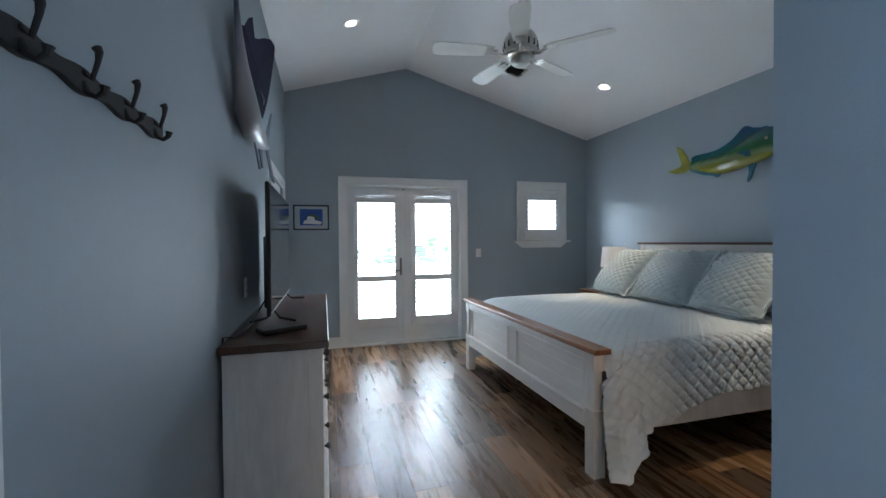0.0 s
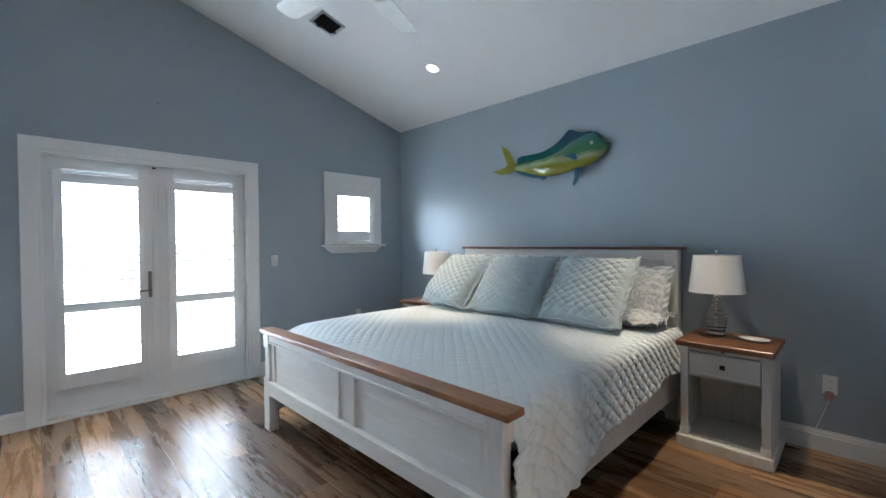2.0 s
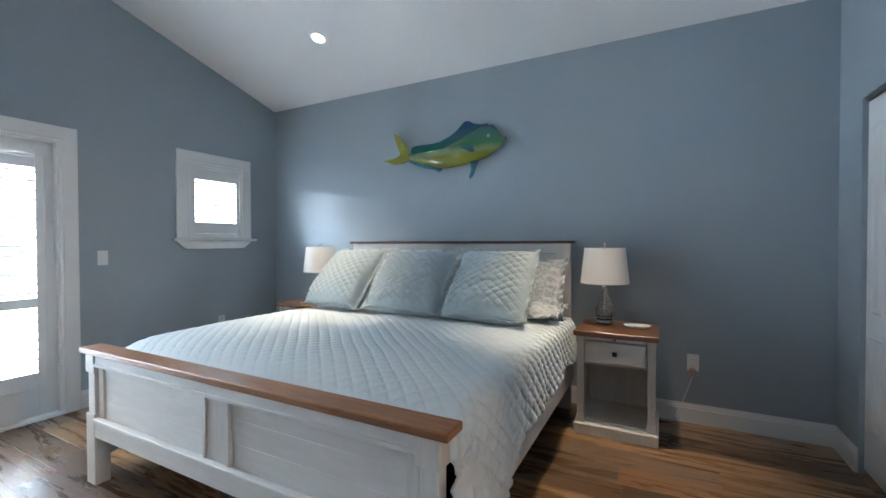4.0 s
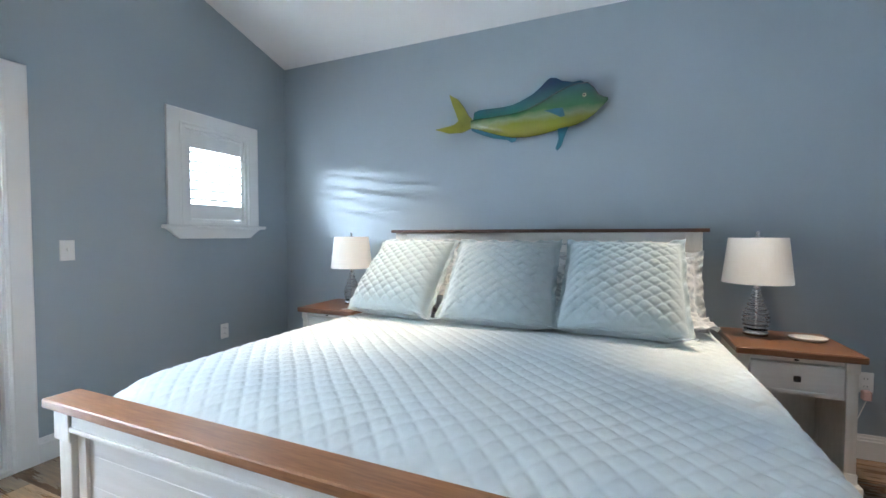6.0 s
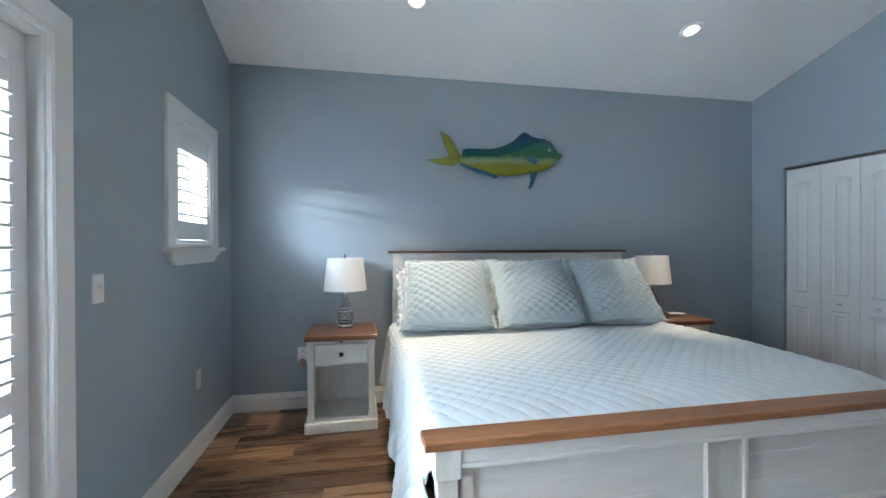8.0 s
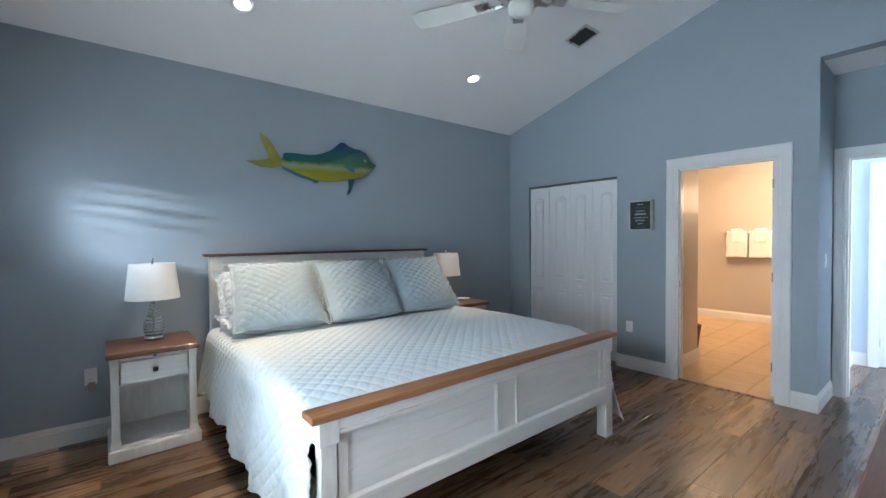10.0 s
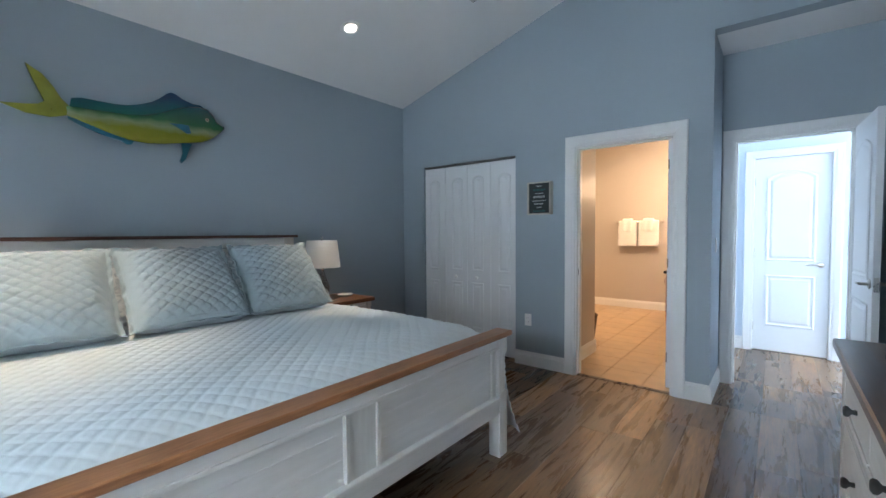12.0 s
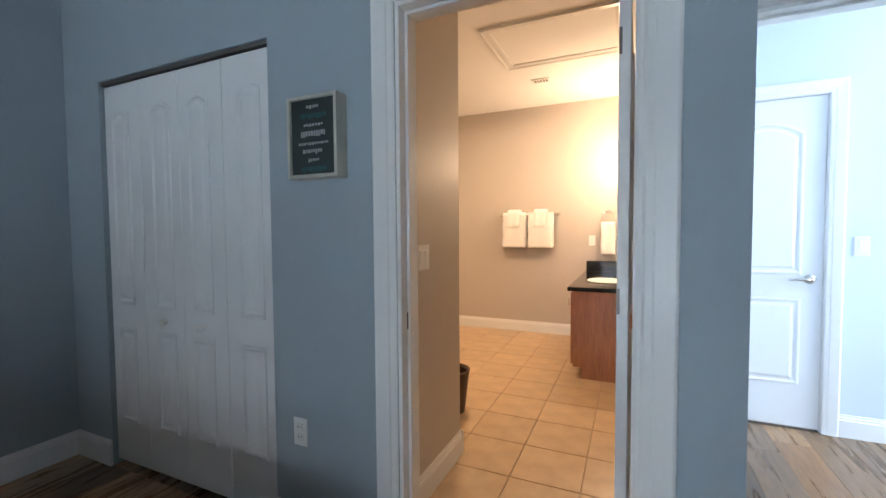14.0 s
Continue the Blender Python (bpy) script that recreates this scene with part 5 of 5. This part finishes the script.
def sailfish():
    bm = bmesh.new()
    cl = [(2.36, 2.90, 0.006), (2.38, 2.70, 0.008), (2.41, 2.52, 0.012), (2.44, 2.38, 0.018), (2.47, 2.27, 0.030), (2.51, 2.16, 0.050), (2.57, 2.07, 0.072), (2.66, 2.00, 0.086), (2.80, 1.95, 0.086), (2.98, 1.94, 0.074), (3.16, 1.95, 0.056), (3.33, 1.97, 0.045), (3.48, 1.99, 0.022), (3.56, 2.00, 0.016)]
    pts = [Vector((0, a, b)) for a, b, _ in cl]
    rings = []
    for i, (a, b, h) in enumerate(cl):
        d_ = (pts[min(i + 1, len(pts) - 1)] - pts[max(i - 1, 0)]).normalized()
        n_ = Vector((0, -d_.z, d_.y))
        if n_.y + n_.z < 0:
            n_ = -n_
        t_ = max(0.008, h * 0.66)
        rings.append([bm.verts.new(Vector((0.436 + t_ * math.cos(q_), a, b)) + n_ * h * math.sin(q_)) for q_ in [2 * math.pi * j / 24 for j in range(24)]])
    for r1, r2 in zip(rings, rings[1:]):
        for j in range(24):
            bm.faces.new((r1[j], r1[(j + 1) % 24], r2[(j + 1) % 24], r2[j]))
    bm.faces.new(rings[0])
    bm.faces.new(rings[-1][::-1])

    def sheet(q_, mat, th=0.004):
        a = [bm.verts.new((x + th, y, z)) for x, y, z in q_]
        b = [bm.verts.new((v.co.x - 2 * th, v.co.y, v.co.z)) for v in a]
        fs = [bm.faces.new(a), bm.faces.new(b[::-1])] + [bm.faces.new((a[i], b[i], b[(i + 1) % len(a)], a[(i + 1) % len(a)])) for i in range(len(a))]
        for f in fs:
            f.material_index = mat

    # the sail stands off the back and leans away from the wall; its free edge is cut into spines
    crest = [(0.440, 2.60, 2.38), (0.445, 2.70, 2.47), (0.452, 2.79, 2.52), (0.448, 2.80, 2.42), (0.455, 2.95, 2.48), (0.465, 3.15, 2.58), (0.478, 3.36, 2.67), (0.486, 3.50, 2.70)]
    edge = []
    for i in range(17):
        f = i / 16
        x, y, z = 0.486 - 0.052 * f, 3.52 - 0.09 * f - 0.16 * f ** 3, 2.66 - 0.54 * f
        edge += [(x, y + 0.020, z + 0.010), (x, y - 0.018, z - 0.006)]
    foot_ = [(0.430, 3.10, 2.02), (0.430, 2.92, 2.04), (0.430, 2.76, 2.13), (0.430, 2.62, 2.26), (0.432, 2.55, 2.36)]
    ring_ = crest + edge + foot_
    mid = bm.verts.new((0.450, 2.98, 2.30))
    rim_ = [bm.verts.new(p) for p in ring_]
    for i in range(len(rim_)):
        bm.faces.new((mid, rim_[i], rim_[(i + 1) % len(rim_)])).material_index = 1
    sheet([(0.425, 3.44, 2.03), (0.425, 3.54, 2.02), (0.420, 3.70, 2.12), (0.418, 3.90, 2.34), (0.418, 3.82, 2.30), (0.422, 3.62, 2.16)], 2)
    sheet([(0.425, 3.44, 1.97), (0.425, 3.56, 1.98), (0.420, 3.76, 1.92), (0.418, 4.02, 1.80), (0.418, 3.86, 1.80), (0.422, 3.60, 1.90)], 2)
    sheet([(0.43, 3.08, 1.90), (0.43, 3.20, 1.92), (0.43, 3.27, 1.80), (0.43, 3.22, 1.79)], 2)
    sheet([(0.44, 2.74, 1.96), (0.44, 2.80, 1.94), (0.45, 2.98, 1.74), (0.45, 2.95, 1.74)], 2)
    sheet([(0.50, 2.70, 2.10), (0.505, 2.78, 2.08), (0.47, 3.02, 2.13), (0.47, 3.05, 2.16)], 2, 0.003)
    return bm


# the lowest stop paints the shaded underside into the silver belly
M_SAILBODY = banded("sailfish_body", [(0.0, (0.16, 0.16, 0.18)), (0.25, (0.34, 0.34, 0.36)), (0.65, (0.26, 0.26, 0.29)), (0.95, (0.04, 0.05, 0.10))], (0.55, -1.55, 1.78, 2.22), 0.28)
M_SAILBODY.node_tree.nodes["Principled BSDF"].inputs["Coat Weight"].default_value = 0.2
M_SAIL = material("sail_blue", (0.007, 0.008, 0.034), 0.75, vary=0.3, grain=14)
M_SAIL.node_tree.nodes["Principled BSDF"].inputs["Specular IOR Level"].default_value = 0.15
M_SAILFIN = material("sailfish_fin", (0.12, 0.15, 0.21), 0.35, vary=0.3, coat=0.4)
sf = link_mesh("sailfish_sculpture", sailfish(), [M_SAILBODY, M_SAIL, M_SAILFIN])
for f_ in sf.data.polygons:
    f_.use_smooth = len(f_.vertices) == 4 and f_.material_index == 0
tagged(sf, "silver and dark blue fibreglass sailfish mounted high on the wall", "fish sculpture")

# ---- hook rack ----
rack = thing("coat_hook_rack", "dark cast-iron coat rack with scrolled hooks on the wall", "coat rack")
bm = bmesh.new()
N = 60
top_, bot_ = [], []
for i in range(N + 1):
    y = 0.62 + (1.68 - 0.62) * i / N
    w = 0.021 + 0.006 * math.cos((y - 1.62) / 0.168 * 2 * math.pi)
    for lst, z in ((top_, 1.620 + w * 0.8), (bot_, 1.620 - w)):
        lst.append((bm.verts.new((WX + 0.001, y, z)), bm.verts.new((WX + 0.013, y, z))))
for i in range(N):
    bm.faces.new((top_[i][1], top_[i + 1][1], bot_[i + 1][1], bot_[i][1]))
    bm.faces.new((top_[i][0], top_[i][1], bot_[i][1], bot_[i][0])) if i == 0 else None
    bm.faces.new((top_[i][0], top_[i + 1][0], top_[i + 1][1], top_[i][1]))
    bm.faces.new((bot_[i][0], bot_[i][1], bot_[i + 1][1], bot_[i + 1][0]))
part("bar", bm, M_BRONZE, rack)
for i in range(6):
    y = 1.62 - i * 0.168
    bm = tube([(WX + 0.010, y, 1.635), (WX + 0.026, y, 1.62), (WX + 0.036, y, 1.655), (WX + 0.038, y, 1.672), (WX + 0.034, y, 1.680)], [0.006, 0.005, 0.005, 0.007, 0.009], 8)
    tube([(WX + 0.010, y, 1.615), (WX + 0.018, y, 1.595), (WX + 0.032, y, 1.588), (WX + 0.044, y, 1.598), (WX + 0.046, y, 1.610)], [0.006, 0.006, 0.005, 0.006, 0.009], 8, bm)
    part("hook", bm, M_BRONZE, rack)

# ---- ceiling fan ----
FANX, FANY, FANZ = 2.24, 3.22, 2.74
fan = thing("ceiling_fan", "white five-blade ceiling fan with nickel trim hanging from a rod", "ceiling fan", at=(FANX, FANY, FANZ))
rz = roof(FANX) - FANZ
part("canopy", lathe([(0.03, rz - 0.10), (0.062, rz - 0.065), (0.070, rz - 0.02), (0.070, rz + 0.03)], 28), M_FAN, fan, smooth=True)
part("rod", tube([(0, 0, 0.10), (0, 0, rz - 0.08)], 0.013, 12), M_FAN, fan)
part("motor_housing", lathe([(0.03, 0.15), (0.07, 0.14), (0.105, 0.115), (0.128, 0.07), (0.130, 0.02), (0.118, -0.01), (0.10, -0.02)], 40), M_FAN, fan, smooth=True)
part("trim_ring", lathe([(0.100, -0.018), (0.112, -0.026), (0.108, -0.042), (0.085, -0.05)], 40), M_NICKEL, fan, "nickel ring", True)
for i in range(16):
    a = 2 * math.pi * i / 16
    bm = box(0.124, 0.1325, -0.006, 0.006, 0.0, 0.045, 0.001)
    bmesh.ops.rotate(bm, verts=bm.verts, cent=(0, 0, 0), matrix=Matrix.Rotation(a, 3, "Z"))
    part("vent_slot", bm, M_VENTDARK, fan)
part("switch_cup", lathe([(0.060, -0.045), (0.072, -0.06), (0.070, -0.095), (0.045, -0.115), (0.0, -0.12)], 32, caps=False), M_FAN, fan, smooth=True)
for i in range(5):
    a = radians(-45 + 72 * i)
    rot = Matrix.Rotation(a, 3, "Z")
    bm = tube([(0.085, 0, -0.035), (0.15, 0, -0.045), (0.20, 0, -0.025)], [0.016, 0.012, 0.010], 8)
    add_box(bm, 0.18, 0.27, -0.035, 0.035, -0.024, -0.018, 0.002)
    bmesh.ops.rotate(bm, verts=bm.verts, cent=(0, 0, 0), matrix=rot)
    part("blade_arm", bm, M_NICKEL, fan)
    bm = bmesh.new()
    prof = [(0.21, 0.048), (0.30, 0.058), (0.45, 0.066), (0.60, 0.070), (0.645, 0.060), (0.662, 0.035)]
    loop = [(x, w) for x, w in prof] + [(x, -w) for x, w in prof[::-1]]
    lo = [bm.verts.new((x, y, -0.014 + y * 0.2)) for x, y in loop]
    hi = [bm.verts.new((x, y, -0.008 + y * 0.2)) for x, y in loop]
    bm.faces.new(lo[::-1])
    bm.faces.new(hi)
    for j in range(len(lo)):
        bm.faces.new((lo[j], lo[(j + 1) % len(lo)], hi[(j + 1) % len(lo)], hi[j]))
    bmesh.ops.rotate(bm, verts=bm.verts, cent=(0, 0, 0), matrix=rot)
    part("blade", bm, M_FAN, fan)


# ---- downlights and vents ----
def on_slope(x, y, drop=0.0):
    """A pose on the sloping ceiling, looking down."""
    s = math.atan(SLOPE) * (1 if x > RIDGE_X else -1)
    return Matrix.Translation((x, y, roof(x) - drop)) @ Matrix.Rotation(s, 4, "Y")


for cx, cy, *_ in CANS:
    t = thing("recessed_light", "round recessed ceiling light, switched on", "ceiling light", "recessed lights in the ceiling")
    part("trim_ring", lathe([(0.049, 0.0), (0.051, -0.004), (0.072, -0.007), (0.080, -0.005), (0.083, 0.0), (0.049, 0.0)], 36, caps=False), M_TRIM, t, smooth=True)
    part("lens", lathe([(0.0, -0.002), (0.0495, -0.002)], 36, caps=False), M_CAN, t)
    t.matrix_world = on_slope(cx, cy, 0.001)
for vy in (4.68, 1.588):
    t = thing("air_vent", "square metal ceiling air vent with dark slots", "air vent", "ceiling air vents")
    h = 0.10
    part("frame", boxes((-h - 0.015, -h + 0.008, -h - 0.015, h + 0.015, -0.008, 0), (h - 0.008, h + 0.015, -h - 0.015, h + 0.015, -0.008, 0), (-h + 0.008, h - 0.008, -h - 0.015, -h + 0.008, -0.008, 0), (-h + 0.008, h - 0.008, h - 0.008, h + 0.015, -0.008, 0)), M_NICKEL, t)
    part("backing", box(-h + 0.008, h - 0.008, -h + 0.008, h - 0.008, -0.001, 0), M_VENTDARK, t)
    for i in range(8):
        bm = box(-h + 0.008, h - 0.008, -0.007, 0.007, -0.0012, 0.0)
        bmesh.ops.rotate(bm, verts=bm.verts, cent=(0, 0, 0), matrix=Matrix.Rotation(radians(35), 3, "X"))
        bmesh.ops.translate(bm, verts=bm.verts, vec=(0, -h + 0.02 + i * 0.0228, -0.006))
        part("slat", bm, M_VENTDARK, t)
    t.matrix_world = on_slope(2.895, vy, 0.001)

# ---- bathroom things ----
TOWELS = [(2.490, 2.785), (2.815, 3.10)]
HATCH = (1.76, 2.63, -1.70, -1.03)
VENT = (2.484, -2.206)
BIN = (2.785, -0.60)
M_VANITY = wood("vanity_wood", (0.25, 0.09, 0.035), (0.45, 0.19, 0.075), 2, 0.35, 9, 4)
M_GRANITE = material("black_granite", (0.012, 0.011, 0.010), 0.08, vary=0.8, grain=160)
van = thing("bathroom_vanity", "brown wooden bathroom vanity with a black granite top and sink", "vanity")
part("carcass", boxes((BX0 + 0.01, 2.02, BATH_Y, -1.60, 0.0, 0.10), (BX0 + 0.01, 2.09, BATH_Y, -1.60, 0.10, 0.745), bevel=0.002), M_VANITY, van)
for i in range(3):
    y1 = -1.61 - i * 0.48
    dl = part("door", box(2.091, 2.110, y1 - 0.46, y1, 0.12, 0.73, 0.004), M_VANITY, van)
    part("handle", tube([(2.111, y1 - 0.05, 0.60), (2.135, y1 - 0.05, 0.60), (2.135, y1 - 0.05, 0.68), (2.111, y1 - 0.05, 0.68)], 0.005), M_CHROME, dl)
part("countertop", box(BX0 + 0.01, 2.135, BATH_Y, -1.575, 0.745, 0.780, 0.006), M_GRANITE, van, "black granite countertop")
part("backsplash", boxes((BX0 + 0.01, 2.12, BATH_Y, BATH_Y + 0.02, 0.781, 0.90), (BX0 + 0.01, BX0 + 0.03, BATH_Y + 0.02, -1.58, 0.781, 0.90), bevel=0.002), M_GRANITE, van)
bm = lathe([(0.195, 0.0), (0.205, 0.008), (0.195, 0.012), (0.18, 0.006), (0.14, 0.004), (0.0, 0.003)], 36, caps=False)
for v in bm.verts:
    v.co.x *= 0.8
bmesh.ops.translate(bm, verts=bm.verts, vec=(1.86, -2.1, 0.780))
part("sink", bm, M_PLASTIC, van, "white oval sink", True)
bm = tube([(1.60, -2.1, 0.78), (1.60, -2.1, 0.90), (1.63, -2.1, 0.93), (1.70, -2.1, 0.93), (1.72, -2.1, 0.90)], 0.011)
tube([(1.60, -2.0, 0.78), (1.60, -2.0, 0.83), (1.64, -2.0, 0.84)], 0.010, 8, bm)
tube([(1.60, -2.2, 0.78), (1.60, -2.2, 0.83), (1.64, -2.2, 0.84)], 0.010, 8, bm)
part("faucet", bm, M_CHROME, van, "chrome faucet", True)
mir = thing("bathroom_mirror", "large frameless mirror above the vanity", "mirror")
part("mirror_glass", box(BX0 + 0.007, BX0 + 0.013, -3.0, -1.65, 0.95, 1.95), material("mirror_silver", (0.85, 0.85, 0.85), 0.01, 1.0, vary=0.0), mir)
vl = thing("vanity_light", "chrome bar light with glass shades above the mirror", "wall light")
part("bar", box(BX0 + 0.007, BX0 + 0.035, -2.75, -2.05, 2.02, 2.10, 0.004), M_CHROME, vl)
for y in (-2.65, -2.40, -2.15):
    sd = part("shade", lathe([(0.025, 0.0), (0.045, 0.05), (0.052, 0.11)], 20, (BX0 + 0.10, y, 2.03)), glow("warm_bulb_glass", (1.0, 0.80, 0.55), 7), vl, "frosted glass shade", True)
    part("arm", tube([(BX0 + 0.035, y, 2.06), (BX0 + 0.10, y, 2.03)], 0.006), M_CHROME, sd)

M_TOWEL = material("white_terry", (0.80, 0.78, 0.75), 0.95, vary=0.05, grain=40, bump=0.8, bump_scale=300, sheen=0.4)


def hanging_towel(x0, x1, ztop, zfront, yw, thick=0.03):
    """A folded towel over a bar that stands 6 cm off the wall at yw."""
    bar = yw + 0.065

    def fn(u, v):
        x = x0 + (x1 - x0) * u
        a = v * 3 - 1.0
        edge = 0.006 * math.sin(u * 9) * (1 - v)
        if v < 0.46:
            z = zfront + (ztop - zfront) * (v / 0.46)
            return (x + 0.004 * math.sin(z * 30), bar + thick + 0.012 * (1 - v / 0.46) + edge, z)
        if v < 0.54:
            t = (v - 0.46) / 0.08 * math.pi
            return (x, bar + thick * math.cos(t), ztop + thick * 0.7 * math.sin(t))
        z = ztop - (ztop - zfront + 0.0) * ((v - 0.54) / 0.46) * 0.96
        return (x, bar - thick * 0.8, z)

    bm = grid_surface(fn, 14, 40)
    ob = link_mesh("towel", bm, M_TOWEL, smooth=True)
    so = ob.modifiers.new("thickness", "SOLIDIFY")
    so.thickness, so.offset = 0.012, 0
    return ob


TB = BATH_Y
for x0, x1 in TOWELS:
    tagged(hanging_towel(x0, x1, 1.45, 1.05, TB), "folded white bath towel hanging on the bar", "towel", "towels on the bar")
    xm = (x0 + x1) / 2
    tagged(hanging_towel(xm - 0.075, xm + 0.075, 1.475, 1.30, TB, 0.045), "small white hand towel folded over a bath towel", "towel", "hand towels on the bar")
bar = thing("towel_bar", "chrome towel bar on the bathroom wall", "towel bar")
part("bar", tube([(TOWELS[0][0] - 0.06, TB + 0.065, 1.45), (TOWELS[1][1] + 0.05, TB + 0.065, 1.45)], 0.008), M_CHROME, bar)
for x in (TOWELS[0][0] - 0.05, TOWELS[1][1] + 0.04):
    part("bracket", tube([(x, TB, 1.45), (x, TB + 0.01, 1.45), (x, TB + 0.068, 1.45)], [0.026, 0.024, 0.012], 14), M_CHROME, bar)
ring = thing("towel_ring", "chrome towel ring with a white hand towel threaded through", "towel ring")
RX = 1.885
part("mount", tube([(RX, TB, 1.47), (RX, TB + 0.01, 1.47), (RX, TB + 0.05, 1.47)], [0.026, 0.024, 0.010], 14), M_CHROME, ring)
part("ring", tube([(RX + 0.075 * math.sin(a), TB + 0.05, 1.395 + 0.075 * math.cos(a)) for a in [2 * math.pi * i / 24 for i in range(25)]], 0.005), M_CHROME, ring)
tagged(hanging_towel(RX - 0.07, RX + 0.075, 1.33, 0.98, TB - 0.015, 0.02), "white hand towel hanging through a chrome ring", "towel")
plate("power_outlet", "white power outlet above the vanity", "power outlet", (2.06, TB, 1.135), "+y")
hatch = thing("attic_hatch", "white framed attic hatch in the bathroom ceiling", "ceiling hatch")
hx0, hx1, hy0, hy1 = HATCH
part("frame", sweep([(hx0, hy0, 2.75), (hx1, hy0, 2.75), (hx1, hy1, 2.75), (hx0, hy1, 2.75), (hx0, hy0, 2.75)], (0, 0, -1), [(-a, b) for a, b in [(0, 0), (0, 0.012), (0.02, 0.016), (0.05, 0.016), (0.065, 0.022), (0.07, 0.022), (0.07, 0)]]), M_TRIM, hatch)
part("panel", box(hx0, hx1, hy0, hy1, 2.744, 2.75), M_CEIL, hatch)
bv = thing("air_vent", "small white ceiling vent in the bathroom", "air vent")
part("frame", box(VENT[0] - 0.09, VENT[0] + 0.09, VENT[1] - 0.06, VENT[1] + 0.06, 2.740, 2.75, 0.003), M_TRIM, bv)
for i in range(5):
    part("slot", box(VENT[0] - 0.065 + i * 0.028, VENT[0] - 0.052 + i * 0.028, VENT[1] - 0.035, VENT[1] + 0.035, 2.7385, 2.7402), M_VENTDARK, bv)
M_WICKER = wood("dark_wicker", (0.035, 0.018, 0.010), (0.10, 0.05, 0.028), 2, 0.5, 10, 12)
bn = thing("waste_basket", "dark brown woven waste basket in the bathroom", "waste basket", at=(BIN[0], BIN[1], 0.004))
rows = []
for i in range(61):
    f = i / 60
    rows.append((0.095 + 0.035 * f + 0.0022 * math.sin(f * 2 * math.pi * 15), 0.29 * f))
rows += [(0.122, 0.29), (0.118, 0.27), (0.09, 0.01), (0.0, 0.008)]
part("body", lathe(rows, 28, caps=False), M_WICKER, bn, smooth=True)
part("rim", tube([(0.129 * math.cos(a), 0.129 * math.sin(a), 0.29) for a in [2 * math.pi * i / 28 for i in range(29)]], 0.007), M_WICKER, bn)

# ---- floor planks and tiles ----
rng = random.Random(11)
PW, PL = 0.187, 1.22
plank_meshes = {}


def plank(x0, x1, y0, y1, parent, mat, name, top=0.0, low=-0.006, bev=0.0005):
    w, l_ = round(x1 - x0, 3), round(y1 - y0, 3)
    key = (name, w, l_)
    if key not in plank_meshes:
        bm = bmesh.new()
        b_ = bev
        lo = [bm.verts.new(p) for p in ((-w / 2, -l_ / 2, low), (w / 2, -l_ / 2, low), (w / 2, l_ / 2, low), (-w / 2, l_ / 2, low))]
        mid = [bm.verts.new((v.co.x, v.co.y, top - b_)) for v in lo]
        hi = [bm.verts.new((v.co.x - math.copysign(b_ * 1.5, v.co.x), v.co.y - math.copysign(b_ * 1.5, v.co.y), top)) for v in lo]
        for a, b in ((lo, mid), (mid, hi)):
            for i in range(4):
                bm.faces.new((a[i], a[(i + 1) % 4], b[(i + 1) % 4], b[i]))
        bm.faces.new(hi)
        me = bpy.data.meshes.new(name)
        bm.to_mesh(me)
        bm.free()
        me.materials.append(mat)
        plank_meshes[key] = me
    ob = new(name, plank_meshes[key])
    ob.location = ((x0 + x1) / 2, (y0 + y1) / 2, 0)
    ob.parent = parent


G = 0.0004
regions = [(0.365, 1.37, 0.05, 0.76), (0.365, 4.52, 0.76, 5.68), (1.085, 2.56, 5.68, 5.81), (1.645, 2.40, 0.705, 0.76), (3.0, 4.195, 0.64, 0.76), (-1.6, 1.40, -1.2, 0.05)]
col = 0
x = 1.245 - PW * 16
while x < EX:
    off = rng.uniform(0, PL)
    y = -1.2 - off
    while y < 5.81:
        ly = PL
        # the stretches of this plank that lie in each region
        for rx0, rx1, ry0, ry1 in regions:
            a, b, c, d_ = max(x, rx0), min(x + PW, rx1), max(y, ry0), min(y + ly, ry1)
            if b - a > 0.012 and d_ - c > 0.012:
                plank(a + G, b - G, c + G, d_ - G, floor, M_PLANK, "plank")
        y += ly
    x += PW
TW = 0.345
x = 1.855 - TW
while x < BX1:
    y = 0.70 - TW * 11
    while y < 0.70:
        a, b, c, d_ = max(x, BX0), min(x + TW, BX1), max(y, BATH_Y), min(y + TW, 0.70)
        if b - a > 0.02 and d_ - c > 0.02 and not (b > 2.9 and c > 0.0):
            plank(a + 0.0018, b - 0.0018, c + 0.0018, d_ - 0.0018, bath_floor, M_TILE, "tile", 0.004, -0.004, 0.0015)
        y += TW
    x += TW
